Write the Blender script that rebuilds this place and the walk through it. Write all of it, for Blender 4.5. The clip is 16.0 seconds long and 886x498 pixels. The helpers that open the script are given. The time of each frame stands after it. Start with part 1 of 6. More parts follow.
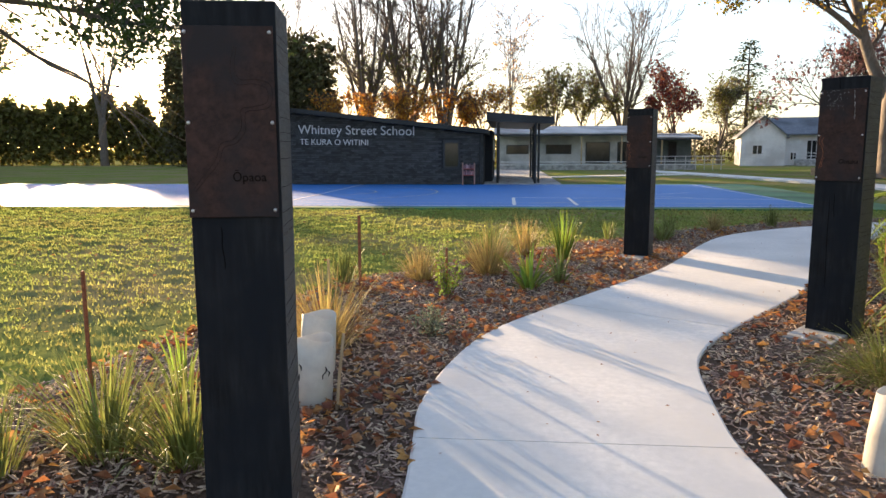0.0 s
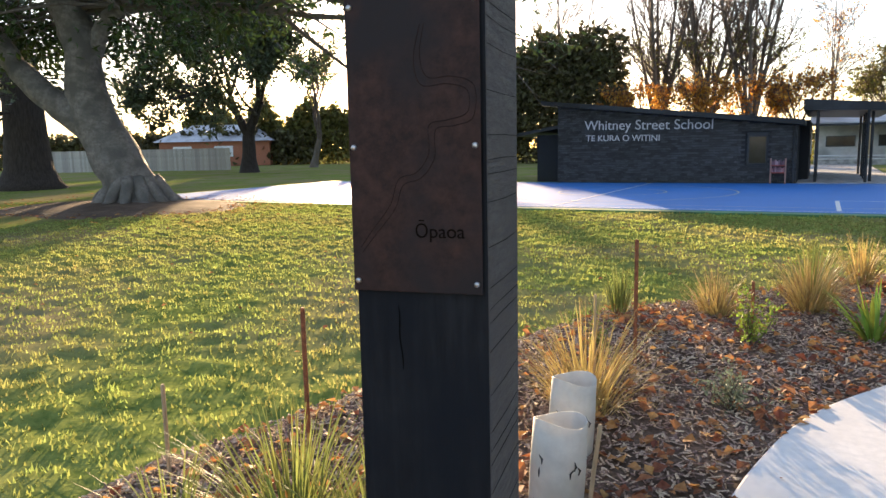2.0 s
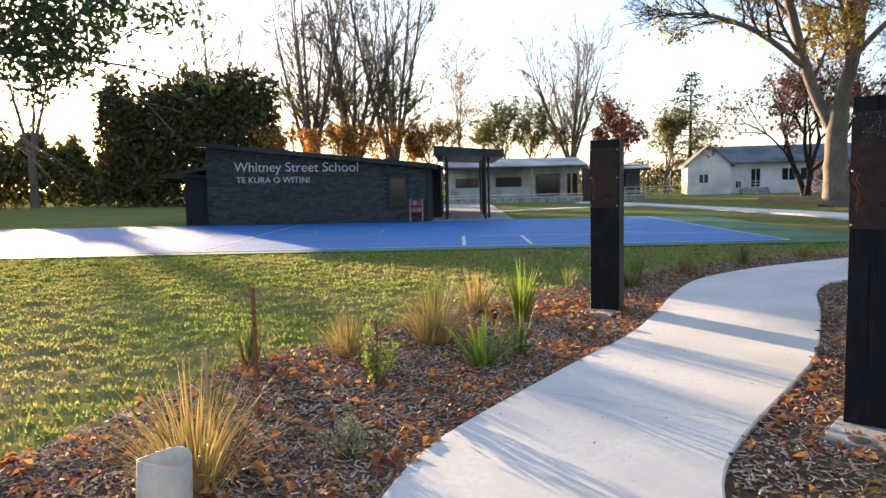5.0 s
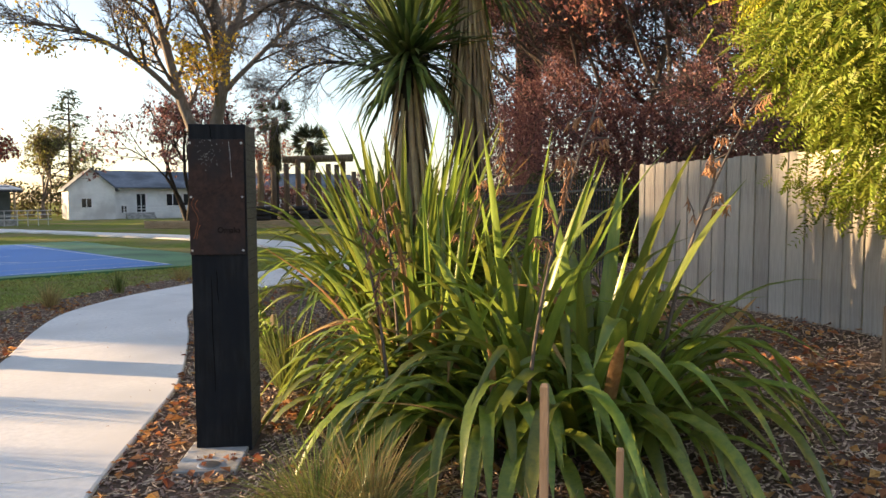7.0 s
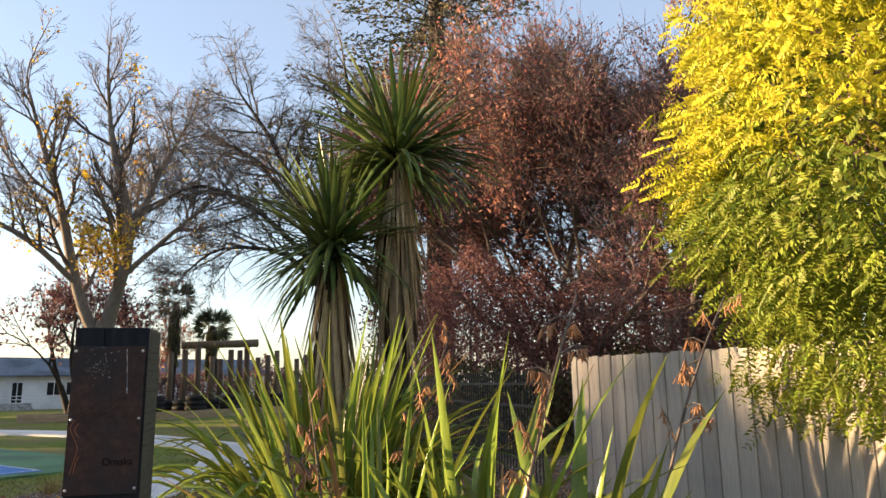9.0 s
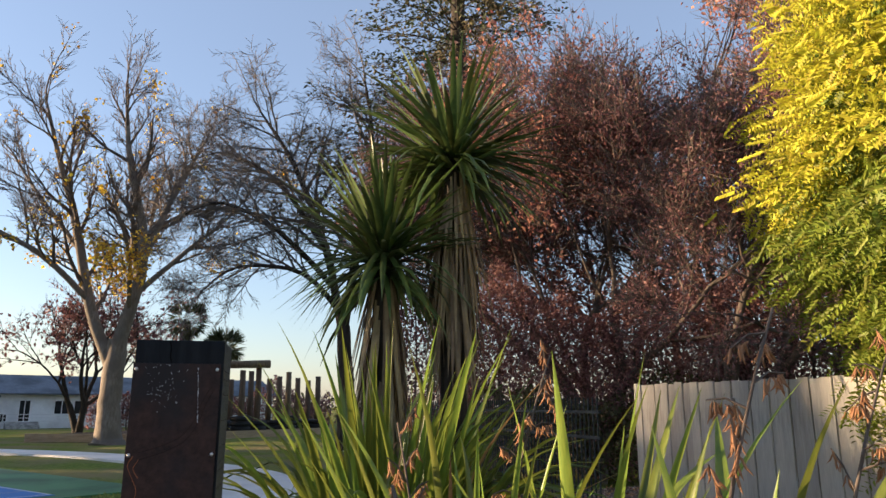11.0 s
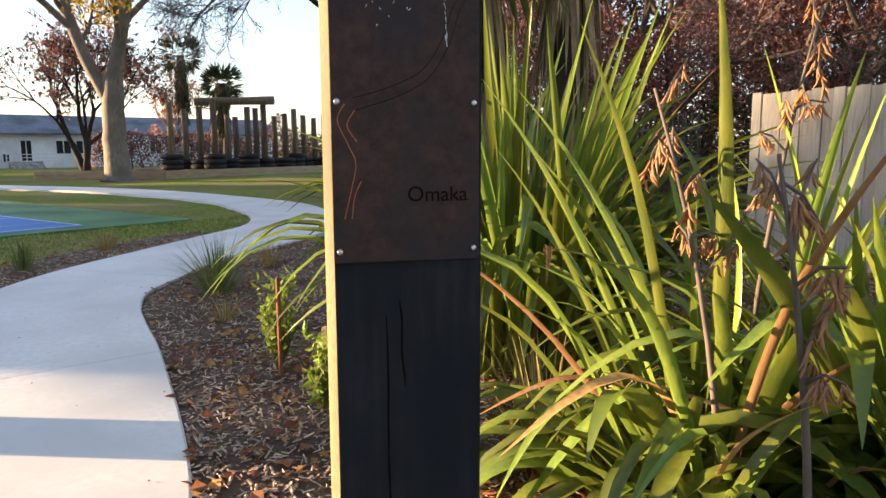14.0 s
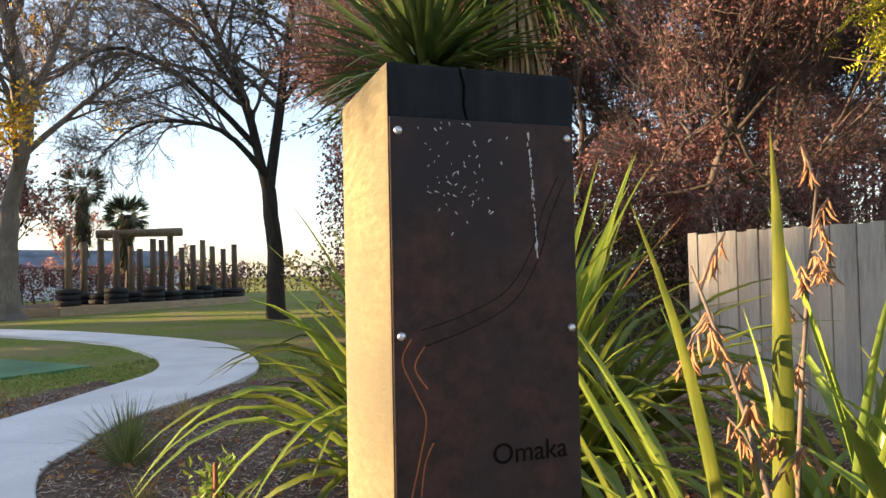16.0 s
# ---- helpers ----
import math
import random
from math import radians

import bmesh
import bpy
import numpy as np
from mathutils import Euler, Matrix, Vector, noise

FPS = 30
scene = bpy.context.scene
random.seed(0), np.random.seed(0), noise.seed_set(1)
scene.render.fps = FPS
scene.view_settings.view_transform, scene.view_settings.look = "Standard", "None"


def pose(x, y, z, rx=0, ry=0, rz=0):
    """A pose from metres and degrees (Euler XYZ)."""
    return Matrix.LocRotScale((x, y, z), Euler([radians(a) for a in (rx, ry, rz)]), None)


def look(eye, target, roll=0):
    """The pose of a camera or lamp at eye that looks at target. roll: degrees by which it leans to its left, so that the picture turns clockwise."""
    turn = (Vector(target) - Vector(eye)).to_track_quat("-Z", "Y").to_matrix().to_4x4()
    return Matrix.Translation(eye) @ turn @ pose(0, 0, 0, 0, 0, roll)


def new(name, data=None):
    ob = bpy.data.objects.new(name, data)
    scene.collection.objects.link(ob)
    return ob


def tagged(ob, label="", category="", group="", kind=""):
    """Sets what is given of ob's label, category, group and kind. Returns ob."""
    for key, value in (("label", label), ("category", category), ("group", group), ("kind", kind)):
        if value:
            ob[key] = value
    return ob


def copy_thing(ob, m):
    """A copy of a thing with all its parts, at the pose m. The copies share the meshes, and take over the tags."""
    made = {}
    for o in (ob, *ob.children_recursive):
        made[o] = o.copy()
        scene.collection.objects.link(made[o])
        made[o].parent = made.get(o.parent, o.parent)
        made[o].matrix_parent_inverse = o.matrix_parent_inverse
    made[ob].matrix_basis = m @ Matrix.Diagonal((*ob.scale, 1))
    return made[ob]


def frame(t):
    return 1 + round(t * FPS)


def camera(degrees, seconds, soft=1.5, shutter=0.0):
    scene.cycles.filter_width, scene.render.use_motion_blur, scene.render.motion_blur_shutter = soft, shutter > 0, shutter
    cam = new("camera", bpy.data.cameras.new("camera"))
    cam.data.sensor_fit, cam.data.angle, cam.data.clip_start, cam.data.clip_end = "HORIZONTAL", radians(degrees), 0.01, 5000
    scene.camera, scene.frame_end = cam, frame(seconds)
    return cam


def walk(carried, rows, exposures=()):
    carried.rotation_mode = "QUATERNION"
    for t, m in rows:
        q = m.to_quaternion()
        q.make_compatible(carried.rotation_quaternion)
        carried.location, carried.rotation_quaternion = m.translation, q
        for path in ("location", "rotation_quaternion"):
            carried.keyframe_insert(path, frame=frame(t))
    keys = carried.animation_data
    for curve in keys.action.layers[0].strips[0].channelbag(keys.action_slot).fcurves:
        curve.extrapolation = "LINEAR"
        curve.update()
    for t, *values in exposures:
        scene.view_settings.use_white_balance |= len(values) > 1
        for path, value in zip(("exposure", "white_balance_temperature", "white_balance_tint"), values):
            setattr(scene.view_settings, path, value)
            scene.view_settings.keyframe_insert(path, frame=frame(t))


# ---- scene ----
cam = camera(64.1, 16.0)
EXPO, SKY, SKY_FILL, SUN = 2.25, 0.062, 0.07, 5.0
# bearing and distance of the play poles, their height and number of tyres
POLES = [(32.2, 38.5, 3.4, 3), (33.2, 41, 3.2, 2), (34.3, 40, 3.3, 2), (35.3, 39, 3.5, 3), (36.3, 42, 3.0, 2), (36.9, 43, 2.9, 2), (37.8, 40, 3.3, 3), (38.4, 43, 3.4, 2), (39.0, 41, 3.5, 2), (39.8, 44, 3.0, 2), (40.6, 43, 3.1, 2), (41.3, 43.5, 3.4, 3), (42.0, 45, 3.1, 2), (42.8, 46.5, 3.0, 2), (43.6, 45, 3.2, 2)]
PATH = [
    (0, (0.383, 0.301, 1.362), (0.208, 2.274, 1.085), -0.2),
    (0.5, (0.357, 0.581, 1.385), (-0.088, 2.512, 1.108), -0.4),
    (1, (0.365, 0.861, 1.422), (-0.271, 2.736, 1.142), -0.7),
    (1.5, (0.283, 1.119, 1.423), (-0.513, 2.931, 1.137), -1.1),
    (2, (0.232, 1.331, 1.451), (-0.701, 3.077, 1.169), -1.2),
    (2.5, (0.247, 1.536, 1.471), (-0.795, 3.224, 1.216), -1.5),
    (3, (0.227, 1.652, 1.492), (-0.857, 3.32, 1.279), -1.5),
    (5.5, (0.556, 1.714, 1.429), (0.981, 3.659, 1.239), -1.0),
    (6, (0.679, 1.721, 1.42), (1.549, 3.508, 1.199), -0.4),
    (6.5, (0.774, 1.793, 1.406), (1.983, 3.372, 1.192), -0.1),
    (7, (0.802, 1.925, 1.435), (2.225, 3.324, 1.297), -0.2),
    (7.5, (0.829, 2.088, 1.48), (2.352, 3.384, 1.479), -0.6),
    (8, (0.89, 2.201, 1.509), (2.443, 3.45, 1.679), -0.8),
    (8.5, (0.981, 2.323, 1.565), (2.555, 3.514, 1.889), -0.8),
    (11, (1.259, 3.241, 1.622), (2.807, 4.43, 2.058), 0.1),
    (11.5, (1.261, 3.531, 1.596), (2.755, 4.831, 1.877), 0.2),
    (12, (1.305, 3.775, 1.536), (2.754, 5.149, 1.651), 0.1),
    (12.5, (1.397, 4.019, 1.493), (2.83, 5.414, 1.466), 0.3),
    (13, (1.46, 4.269, 1.426), (2.915, 5.632, 1.271), 0.1),
    (13.5, (1.491, 4.487, 1.387), (3.001, 5.775, 1.14), -0.2),
    (14, (1.626, 4.659, 1.365), (3.206, 5.853, 1.083), -0.2),
    (14.5, (1.757, 4.811, 1.402), (3.409, 5.909, 1.141), -0.6),
    (15, (1.795, 4.949, 1.456), (3.506, 5.968, 1.276), -0.9),
    (15.5, (1.805, 5.035, 1.508), (3.546, 6.019, 1.447), -1.0),
    (16, (1.772, 5.115, 1.547), (3.508, 6.107, 1.613), -1.2),
]
walk(cam, [(t, look(eye, target, roll)) for t, eye, target, roll in PATH],
     exposures=[(t, EXPO + e, k, 17) for t, e, k in ((0, 0, 6200), (1, 0.05, 6150), (3, 0.25, 6050), (5.5, 0.0, 6000), (7.5, 0.1, 6600), (8.7, 0.05, 6450), (11, -0.45, 5850), (12, -0.15, 6050), (13, 0.15, 6200), (16, 0.3, 6250))])

# ---- world and sun ----
SUN_AZ, SUN_EL = 32.7, 7.0          # degrees to the left of +y, and above the horizon
world = bpy.data.worlds.new("sky_world")
scene.world = world
world.use_nodes = True
wn = world.node_tree.nodes
sky = wn.new("ShaderNodeTexSky")
sky.sky_type = "NISHITA"
sky.sun_disc = False
sky.sun_elevation = radians(SUN_EL)
sky.sun_rotation = radians(-SUN_AZ)
sky.air_density, sky.dust_density, sky.ozone_density = 1.0, 0.8, 1.5
wn["Background"].inputs[1].default_value = SKY
world.node_tree.links.new(sky.outputs[0], wn["Background"].inputs[0])
# constant background added evenly over the whole sky as fill light
sky_fill, both = wn.new("ShaderNodeBackground"), wn.new("ShaderNodeAddShader")
sky_fill.inputs[0].default_value, sky_fill.inputs[1].default_value = (0.86, 0.95, 1.1, 1), SKY_FILL
world.node_tree.links.new(wn["Background"].outputs[0], both.inputs[0])
world.node_tree.links.new(sky_fill.outputs[0], both.inputs[1])
world.node_tree.links.new(both.outputs[0], wn["World Output"].inputs[0])
sun_data = bpy.data.lights.new("sun", "SUN")
sun_data.energy, sun_data.angle, sun_data.color = SUN, radians(0.6), (1.0, 0.7, 0.36)
sun = new("sun", sun_data)
away = Vector((-math.sin(radians(SUN_AZ)) * math.cos(radians(SUN_EL)), math.cos(radians(SUN_AZ)) * math.cos(radians(SUN_EL)), math.sin(radians(SUN_EL))))
sun.matrix_world = look(away * 60 + Vector((0, 0, 2)), (0, 0, 2))


# ---- materials ----
def mat(name, c1, c2, scale=20.0, rough=0.8, bump=0.3, metal=0.0, stretch=(1, 1, 1), vary=0.0, island=False, glow=0.0, spec=0.35, big=0.0, c3=None, coords="Object", bump_dist=0.01):
    """Two colours mixed by fine noise, darkened or lightened by a broad noise; vary: value change per object or island; glow: light let through leaves."""
    m = bpy.data.materials.new(name)
    m.use_nodes = True
    n, l = m.node_tree.nodes, m.node_tree.links
    b = n["Principled BSDF"]
    tc = n.new("ShaderNodeTexCoord")
    mp = n.new("ShaderNodeMapping")
    mp.inputs["Scale"].default_value = stretch
    l.new(tc.outputs[coords], mp.inputs[0])
    fine = n.new("ShaderNodeTexNoise")
    fine.inputs["Scale"].default_value, fine.inputs["Detail"].default_value, fine.inputs["Roughness"].default_value = scale, 6, 0.65
    l.new(mp.outputs[0], fine.inputs[0])
    ramp = n.new("ShaderNodeValToRGB")
    ramp.color_ramp.elements[0].position, ramp.color_ramp.elements[1].position = 0.34, 0.66
    ramp.color_ramp.elements[0].color, ramp.color_ramp.elements[1].color = (*c1, 1), (*c2, 1)
    l.new(fine.outputs[0], ramp.inputs[0])
    colour = ramp.outputs[0]
    if c3 or big:
        broad = n.new("ShaderNodeTexNoise")
        broad.inputs["Scale"].default_value, broad.inputs["Detail"].default_value = (big or scale * 0.1), 4
        l.new(tc.outputs[coords], broad.inputs[0])
        r2 = n.new("ShaderNodeValToRGB")
        r2.color_ramp.elements[0].position, r2.color_ramp.elements[1].position = 0.42, 0.62
        l.new(broad.outputs[0], r2.inputs[0])
        mx = n.new("ShaderNodeMix")
        mx.data_type = "RGBA"
        l.new(r2.outputs[0], mx.inputs[0])
        l.new(colour, mx.inputs[6])
        mx.inputs[7].default_value = (*(c3 or [0.6 * v for v in c1]), 1)
        colour = mx.outputs[2]
    if vary:
        info = n.new("ShaderNodeNewGeometry" if island else "ShaderNodeObjectInfo")
        mr = n.new("ShaderNodeMapRange")
        mr.inputs[3].default_value, mr.inputs[4].default_value = 1 - vary, 1 + vary
        l.new(info.outputs["Random Per Island" if island else "Random"], mr.inputs[0])
        hs = n.new("ShaderNodeHueSaturation")
        l.new(mr.outputs[0], hs.inputs["Value"])
        mh = n.new("ShaderNodeMapRange")
        mh.inputs[3].default_value, mh.inputs[4].default_value = 0.5 - 0.05 * vary, 0.5 + 0.05 * vary
        l.new(info.outputs["Random Per Island" if island else "Random"], mh.inputs[0])
        l.new(mh.outputs[0], hs.inputs["Hue"])
        l.new(colour, hs.inputs["Color"])
        colour = hs.outputs[0]
    l.new(colour, b.inputs["Base Color"])
    b.inputs["Roughness"].default_value, b.inputs["Metallic"].default_value = rough, metal
    b.inputs["Specular IOR Level"].default_value = spec
    if bump:
        bp = n.new("ShaderNodeBump")
        bp.inputs["Strength"].default_value, bp.inputs["Distance"].default_value = bump, bump_dist
        l.new(fine.outputs[0], bp.inputs["Height"])
        l.new(bp.outputs[0], b.inputs["Normal"])
    if glow:
        tr = n.new("ShaderNodeBsdfTranslucent")
        l.new(colour, tr.inputs[0])
        ms = n.new("ShaderNodeMixShader")
        ms.inputs[0].default_value = glow
        l.new(b.outputs[0], ms.inputs[1])
        l.new(tr.outputs[0], ms.inputs[2])
        l.new(ms.outputs[0], n["Material Output"].inputs[0])
    return m


M_SOIL = mat("lawn_soil", (0.10, 0.14, 0.035), (0.24, 0.27, 0.07), 9, 0.95, 0.6, big=0.35, c3=(0.23, 0.2, 0.10), bump_dist=0.03, spec=0.0)
M_GRASS = mat("grass_blades", (0.16, 0.225, 0.055), (0.34, 0.38, 0.105), 3, 0.9, 0, glow=0.45, big=0.5, c3=(0.31, 0.30, 0.10), vary=0.3, island=True, spec=0.0)
M_MULCH = mat("mulch_soil", (0.075, 0.052, 0.038), (0.24, 0.17, 0.125), 38, 0.95, 0.9, big=1.1, c3=(0.10, 0.07, 0.05), bump_dist=0.02, spec=0.1)
M_CHIP = mat("bark_chip", (0.2, 0.13, 0.095), (0.52, 0.39, 0.3), 60, 0.85, 0.3, vary=0.6, island=True, spec=0.15)
M_LEAF_DRY = mat("dry_leaf", (0.22, 0.085, 0.03), (0.42, 0.2, 0.085), 25, 0.75, 0.2, vary=0.5, island=True, glow=0.3)
M_CONC = mat("path_concrete", (0.64, 0.63, 0.61), (0.76, 0.74, 0.71), 22, 0.75, 0.15, big=0.9, c3=(0.60, 0.59, 0.57), bump_dist=0.004)
M_PAD = mat("pad_concrete", (0.36, 0.36, 0.35), (0.5, 0.49, 0.47), 30, 0.85, 0.3, big=3)
M_BLUE = mat("court_blue", (0.025, 0.15, 0.46), (0.04, 0.2, 0.56), 40, 0.6, 0.25, big=0.6, c3=(0.03, 0.165, 0.48), bump_dist=0.004)
M_GREEN = mat("court_green", (0.07, 0.19, 0.07), (0.10, 0.25, 0.10), 40, 0.65, 0.25, big=0.6, bump_dist=0.004)
M_LINE = mat("court_line_white", (0.62, 0.63, 0.62), (0.75, 0.75, 0.74), 30, 0.6, 0.1)
M_LINE_Y = mat("court_line_tan", (0.34, 0.36, 0.36), (0.44, 0.44, 0.4), 30, 0.6, 0.1)
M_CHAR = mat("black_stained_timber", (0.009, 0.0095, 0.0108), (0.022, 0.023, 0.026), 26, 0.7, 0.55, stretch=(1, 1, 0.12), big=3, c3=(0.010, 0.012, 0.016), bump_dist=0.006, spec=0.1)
# sawn post sides: sun put into the left one's tan, shade into the right one's grey
M_SAWN = mat("sunlit_weathered_sawn_side", (0.15, 0.125, 0.07), (0.27, 0.225, 0.125), 18, 0.8, 0.9, stretch=(1, 1, 3.5), big=2.5, c3=(0.16, 0.14, 0.09), bump_dist=0.006, spec=0.2)
M_SIDE = mat("shaded_grey_stained_side", (0.05, 0.052, 0.054), (0.10, 0.10, 0.098), 14, 0.75, 0.9, stretch=(1, 1, 5), big=2.5, c3=(0.065, 0.066, 0.068), bump_dist=0.008, spec=0.3)
M_CRACK = mat("timber_crack", (0.004, 0.004, 0.004), (0.008, 0.008, 0.008), 20, 0.95, 0, spec=0.0)
M_RUST = mat("weathered_steel", (0.024, 0.0135, 0.0115), (0.062, 0.03, 0.023), 34, 0.66, 0.45, metal=0.35, big=5, c3=(0.024, 0.018, 0.019), bump_dist=0.002)
# bare rusty cut edge with sunlight painted in as bright orange
M_RUST_SUNLIT = mat("sunlit_rust_edge", (0.30, 0.09, 0.03), (0.42, 0.15, 0.05), 40, 0.6, 0.2, metal=0.3)
M_CUT = mat("cut_line_dark", (0.008, 0.006, 0.005), (0.016, 0.011, 0.009), 30, 0.9, 0, spec=0.0)
M_GROOVE = mat("river_groove_rust", (0.014, 0.008, 0.007), (0.03, 0.014, 0.01), 30, 0.8, 0, spec=0.25)
M_STREAK = mat("bird_dropping", (0.4, 0.4, 0.4), (0.6, 0.6, 0.58), 60, 0.9, 0.3)
M_STEEL = mat("screw_steel", (0.45, 0.45, 0.46), (0.62, 0.62, 0.62), 60, 0.3, 0.05, metal=0.9)
M_PALING = mat("grey_fence_timber", (0.29, 0.27, 0.245), (0.48, 0.45, 0.405), 14, 0.9, 0.5, stretch=(3, 3, 0.25), vary=0.2, big=1.2, c3=(0.38, 0.345, 0.3), bump_dist=0.005)
M_STAKE = mat("stake_timber", (0.28, 0.2, 0.12), (0.42, 0.31, 0.2), 20, 0.85, 0.3, stretch=(2, 2, 0.3), vary=0.3)
M_RSTAKE = mat("rusty_stake", (0.16, 0.06, 0.03), (0.3, 0.11, 0.05), 50, 0.8, 0.4)
M_TUBE = mat("white_guard_plastic", (0.6, 0.58, 0.53), (0.72, 0.7, 0.64), 12, 0.55, 0.1, glow=0.25, big=4, c3=(0.6, 0.57, 0.5))
M_PRINT = mat("black_print", (0.02, 0.02, 0.02), (0.03, 0.03, 0.03), 20, 0.8, 0)
M_BRICK = mat("dark_painted_brick", (0.022, 0.024, 0.028), (0.05, 0.053, 0.06), 6, 0.42, 0.3, vary=0.55, island=True, big=1.5, c3=(0.035, 0.037, 0.042))
M_MORTAR = mat("dark_mortar", (0.02, 0.021, 0.024), (0.028, 0.03, 0.033), 20, 0.9, 0.3)
M_DARKMETAL = mat("charcoal_metal", (0.028, 0.032, 0.038), (0.042, 0.047, 0.055), 8, 0.45, 0.05, metal=0.2, big=0.7)
M_SIGN = mat("pale_sign_letter", (0.6, 0.6, 0.6), (0.68, 0.68, 0.68), 10, 0.5, 0)
M_WHITE = mat("white_weatherboard", (0.76, 0.77, 0.78), (0.84, 0.84, 0.84), 5, 0.6, 0.1, big=0.7, c3=(0.6, 0.6, 0.6))
M_CREAM = mat("cream_wall", (0.5, 0.5, 0.47), (0.6, 0.6, 0.57), 5, 0.7, 0.1, big=0.7)
M_ROOFPALE = mat("pale_metal_roof", (0.45, 0.46, 0.48), (0.56, 0.57, 0.58), 4, 0.45, 0.1, metal=0.3, big=0.6)
M_ROOFGREY = mat("slate_grey_roof", (0.10, 0.12, 0.15), (0.16, 0.18, 0.21), 4, 0.6, 0.2, big=0.6)
M_GREYWALL = mat("grey_green_wall", (0.08, 0.095, 0.095), (0.12, 0.135, 0.135), 5, 0.7, 0.1)
M_GLASS = mat("dark_window_glass", (0.015, 0.018, 0.02), (0.03, 0.034, 0.038), 2, 0.08, 0, spec=0.6)
M_BARK = mat("grey_bark", (0.095, 0.08, 0.07), (0.19, 0.165, 0.145), 7, 0.9, 0.8, stretch=(2, 2, 0.6), big=1, c3=(0.15, 0.125, 0.1), bump_dist=0.03)
M_BARKPALE = mat("pale_bark", (0.14, 0.115, 0.095), (0.27, 0.225, 0.185), 6, 0.9, 0.7, stretch=(2, 2, 0.6), big=1, c3=(0.15, 0.125, 0.105), bump_dist=0.03)
M_BARKBURR = mat("knobbly_grey_bark", (0.15, 0.135, 0.12), (0.3, 0.27, 0.235), 9, 0.9, 1.0, big=2.2, c3=(0.13, 0.12, 0.105), bump_dist=0.05)
M_BARKDARK = mat("dark_bark", (0.022, 0.018, 0.015), (0.055, 0.043, 0.035), 7, 0.95, 0.8, stretch=(2, 2, 0.4), bump_dist=0.03)
M_TWIG = mat("twig_bark", (0.075, 0.058, 0.048), (0.15, 0.118, 0.098), 5, 0.9, 0.2)
M_POLE = mat("pole_timber", (0.08, 0.057, 0.038), (0.19, 0.135, 0.09), 5, 0.85, 0.3, stretch=(2, 2, 0.3), vary=0.25)
M_TYRE = mat("tyre_rubber", (0.012, 0.012, 0.013), (0.025, 0.025, 0.026), 20, 0.8, 0.3)
M_WALLTIMBER = mat("retaining_timber", (0.28, 0.2, 0.12), (0.42, 0.31, 0.2), 6, 0.85, 0.3, stretch=(0.3, 0.3, 2))


def leaf_mat(name, c1, c2, glow=0.4, vary=0.45, rough=0.55, scale=3):
    return mat(name, c1, c2, scale, rough, 0, vary=vary, island=True, glow=glow, spec=0.3)


L_FLAX = mat("flax_leaf", (0.115, 0.18, 0.028), (0.31, 0.345, 0.05), 5, 0.33, 0.3, stretch=(8, 8, 1), vary=0.4, glow=0.4, big=0.9, c3=(0.11, 0.16, 0.03), spec=0.55, bump_dist=0.003)
L_FLAXDEAD = mat("dead_flax_leaf", (0.3, 0.16, 0.06), (0.45, 0.28, 0.12), 8, 0.7, 0.3, stretch=(6, 6, 1), vary=0.3, glow=0.3)
L_CAB = mat("cabbage_tree_leaf", (0.05, 0.085, 0.022), (0.11, 0.15, 0.045), 6, 0.4, 0.1, vary=0.4, glow=0.25, spec=0.5)
L_SKIRT = mat("dead_cabbage_leaf", (0.2, 0.145, 0.09), (0.36, 0.27, 0.17), 6, 0.85, 0.2, vary=0.35)
L_POD = mat("seed_pod", (0.2, 0.09, 0.045), (0.36, 0.18, 0.085), 10, 0.75, 0.2, vary=0.3, island=True)
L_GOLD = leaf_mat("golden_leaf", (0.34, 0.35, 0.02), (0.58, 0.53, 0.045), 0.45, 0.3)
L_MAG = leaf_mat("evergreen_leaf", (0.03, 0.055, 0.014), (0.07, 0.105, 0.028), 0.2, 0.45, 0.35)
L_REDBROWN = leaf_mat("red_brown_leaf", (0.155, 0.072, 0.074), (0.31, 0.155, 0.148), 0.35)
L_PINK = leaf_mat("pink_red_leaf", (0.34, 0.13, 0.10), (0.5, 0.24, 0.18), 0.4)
# darker copy of the golden leaf, with crown shade put into its colour
L_GOLDSHADE = leaf_mat("shaded_green_leaf", (0.10, 0.15, 0.02), (0.24, 0.27, 0.03), 0.35, 0.35)
L_CONBROWN = leaf_mat("brown_conifer_needles", (0.07, 0.06, 0.025), (0.16, 0.12, 0.05), 0.2)
L_RED = leaf_mat("red_leaf", (0.17, 0.035, 0.025), (0.28, 0.07, 0.035), 0.35)
L_ORANGE = leaf_mat("orange_leaf", (0.4, 0.17, 0.03), (0.55, 0.28, 0.05), 0.45)
L_YELLOW = leaf_mat("yellow_leaf", (0.55, 0.33, 0.03), (0.7, 0.46, 0.06), 0.45)
L_OLIVE = leaf_mat("olive_leaf", (0.10, 0.105, 0.03), (0.19, 0.17, 0.05), 0.4)
L_CON = leaf_mat("conifer_needles", (0.03, 0.045, 0.018), (0.075, 0.085, 0.035), 0.15)
L_HEDGE = leaf_mat("hedge_leaf", (0.06, 0.06, 0.025), (0.12, 0.105, 0.045), 0.3)
L_STRAW = mat("straw_blade", (0.3, 0.22, 0.075), (0.46, 0.36, 0.15), 8, 0.6, 0, vary=0.3, island=True, glow=0.4)
L_TUSS = mat("tussock_blade", (0.12, 0.16, 0.04), (0.25, 0.26, 0.08), 6, 0.55, 0, vary=0.35, island=True, glow=0.4)
L_GREYG = leaf_mat("grey_green_leaf", (0.14, 0.17, 0.11), (0.24, 0.27, 0.18), 0.3)
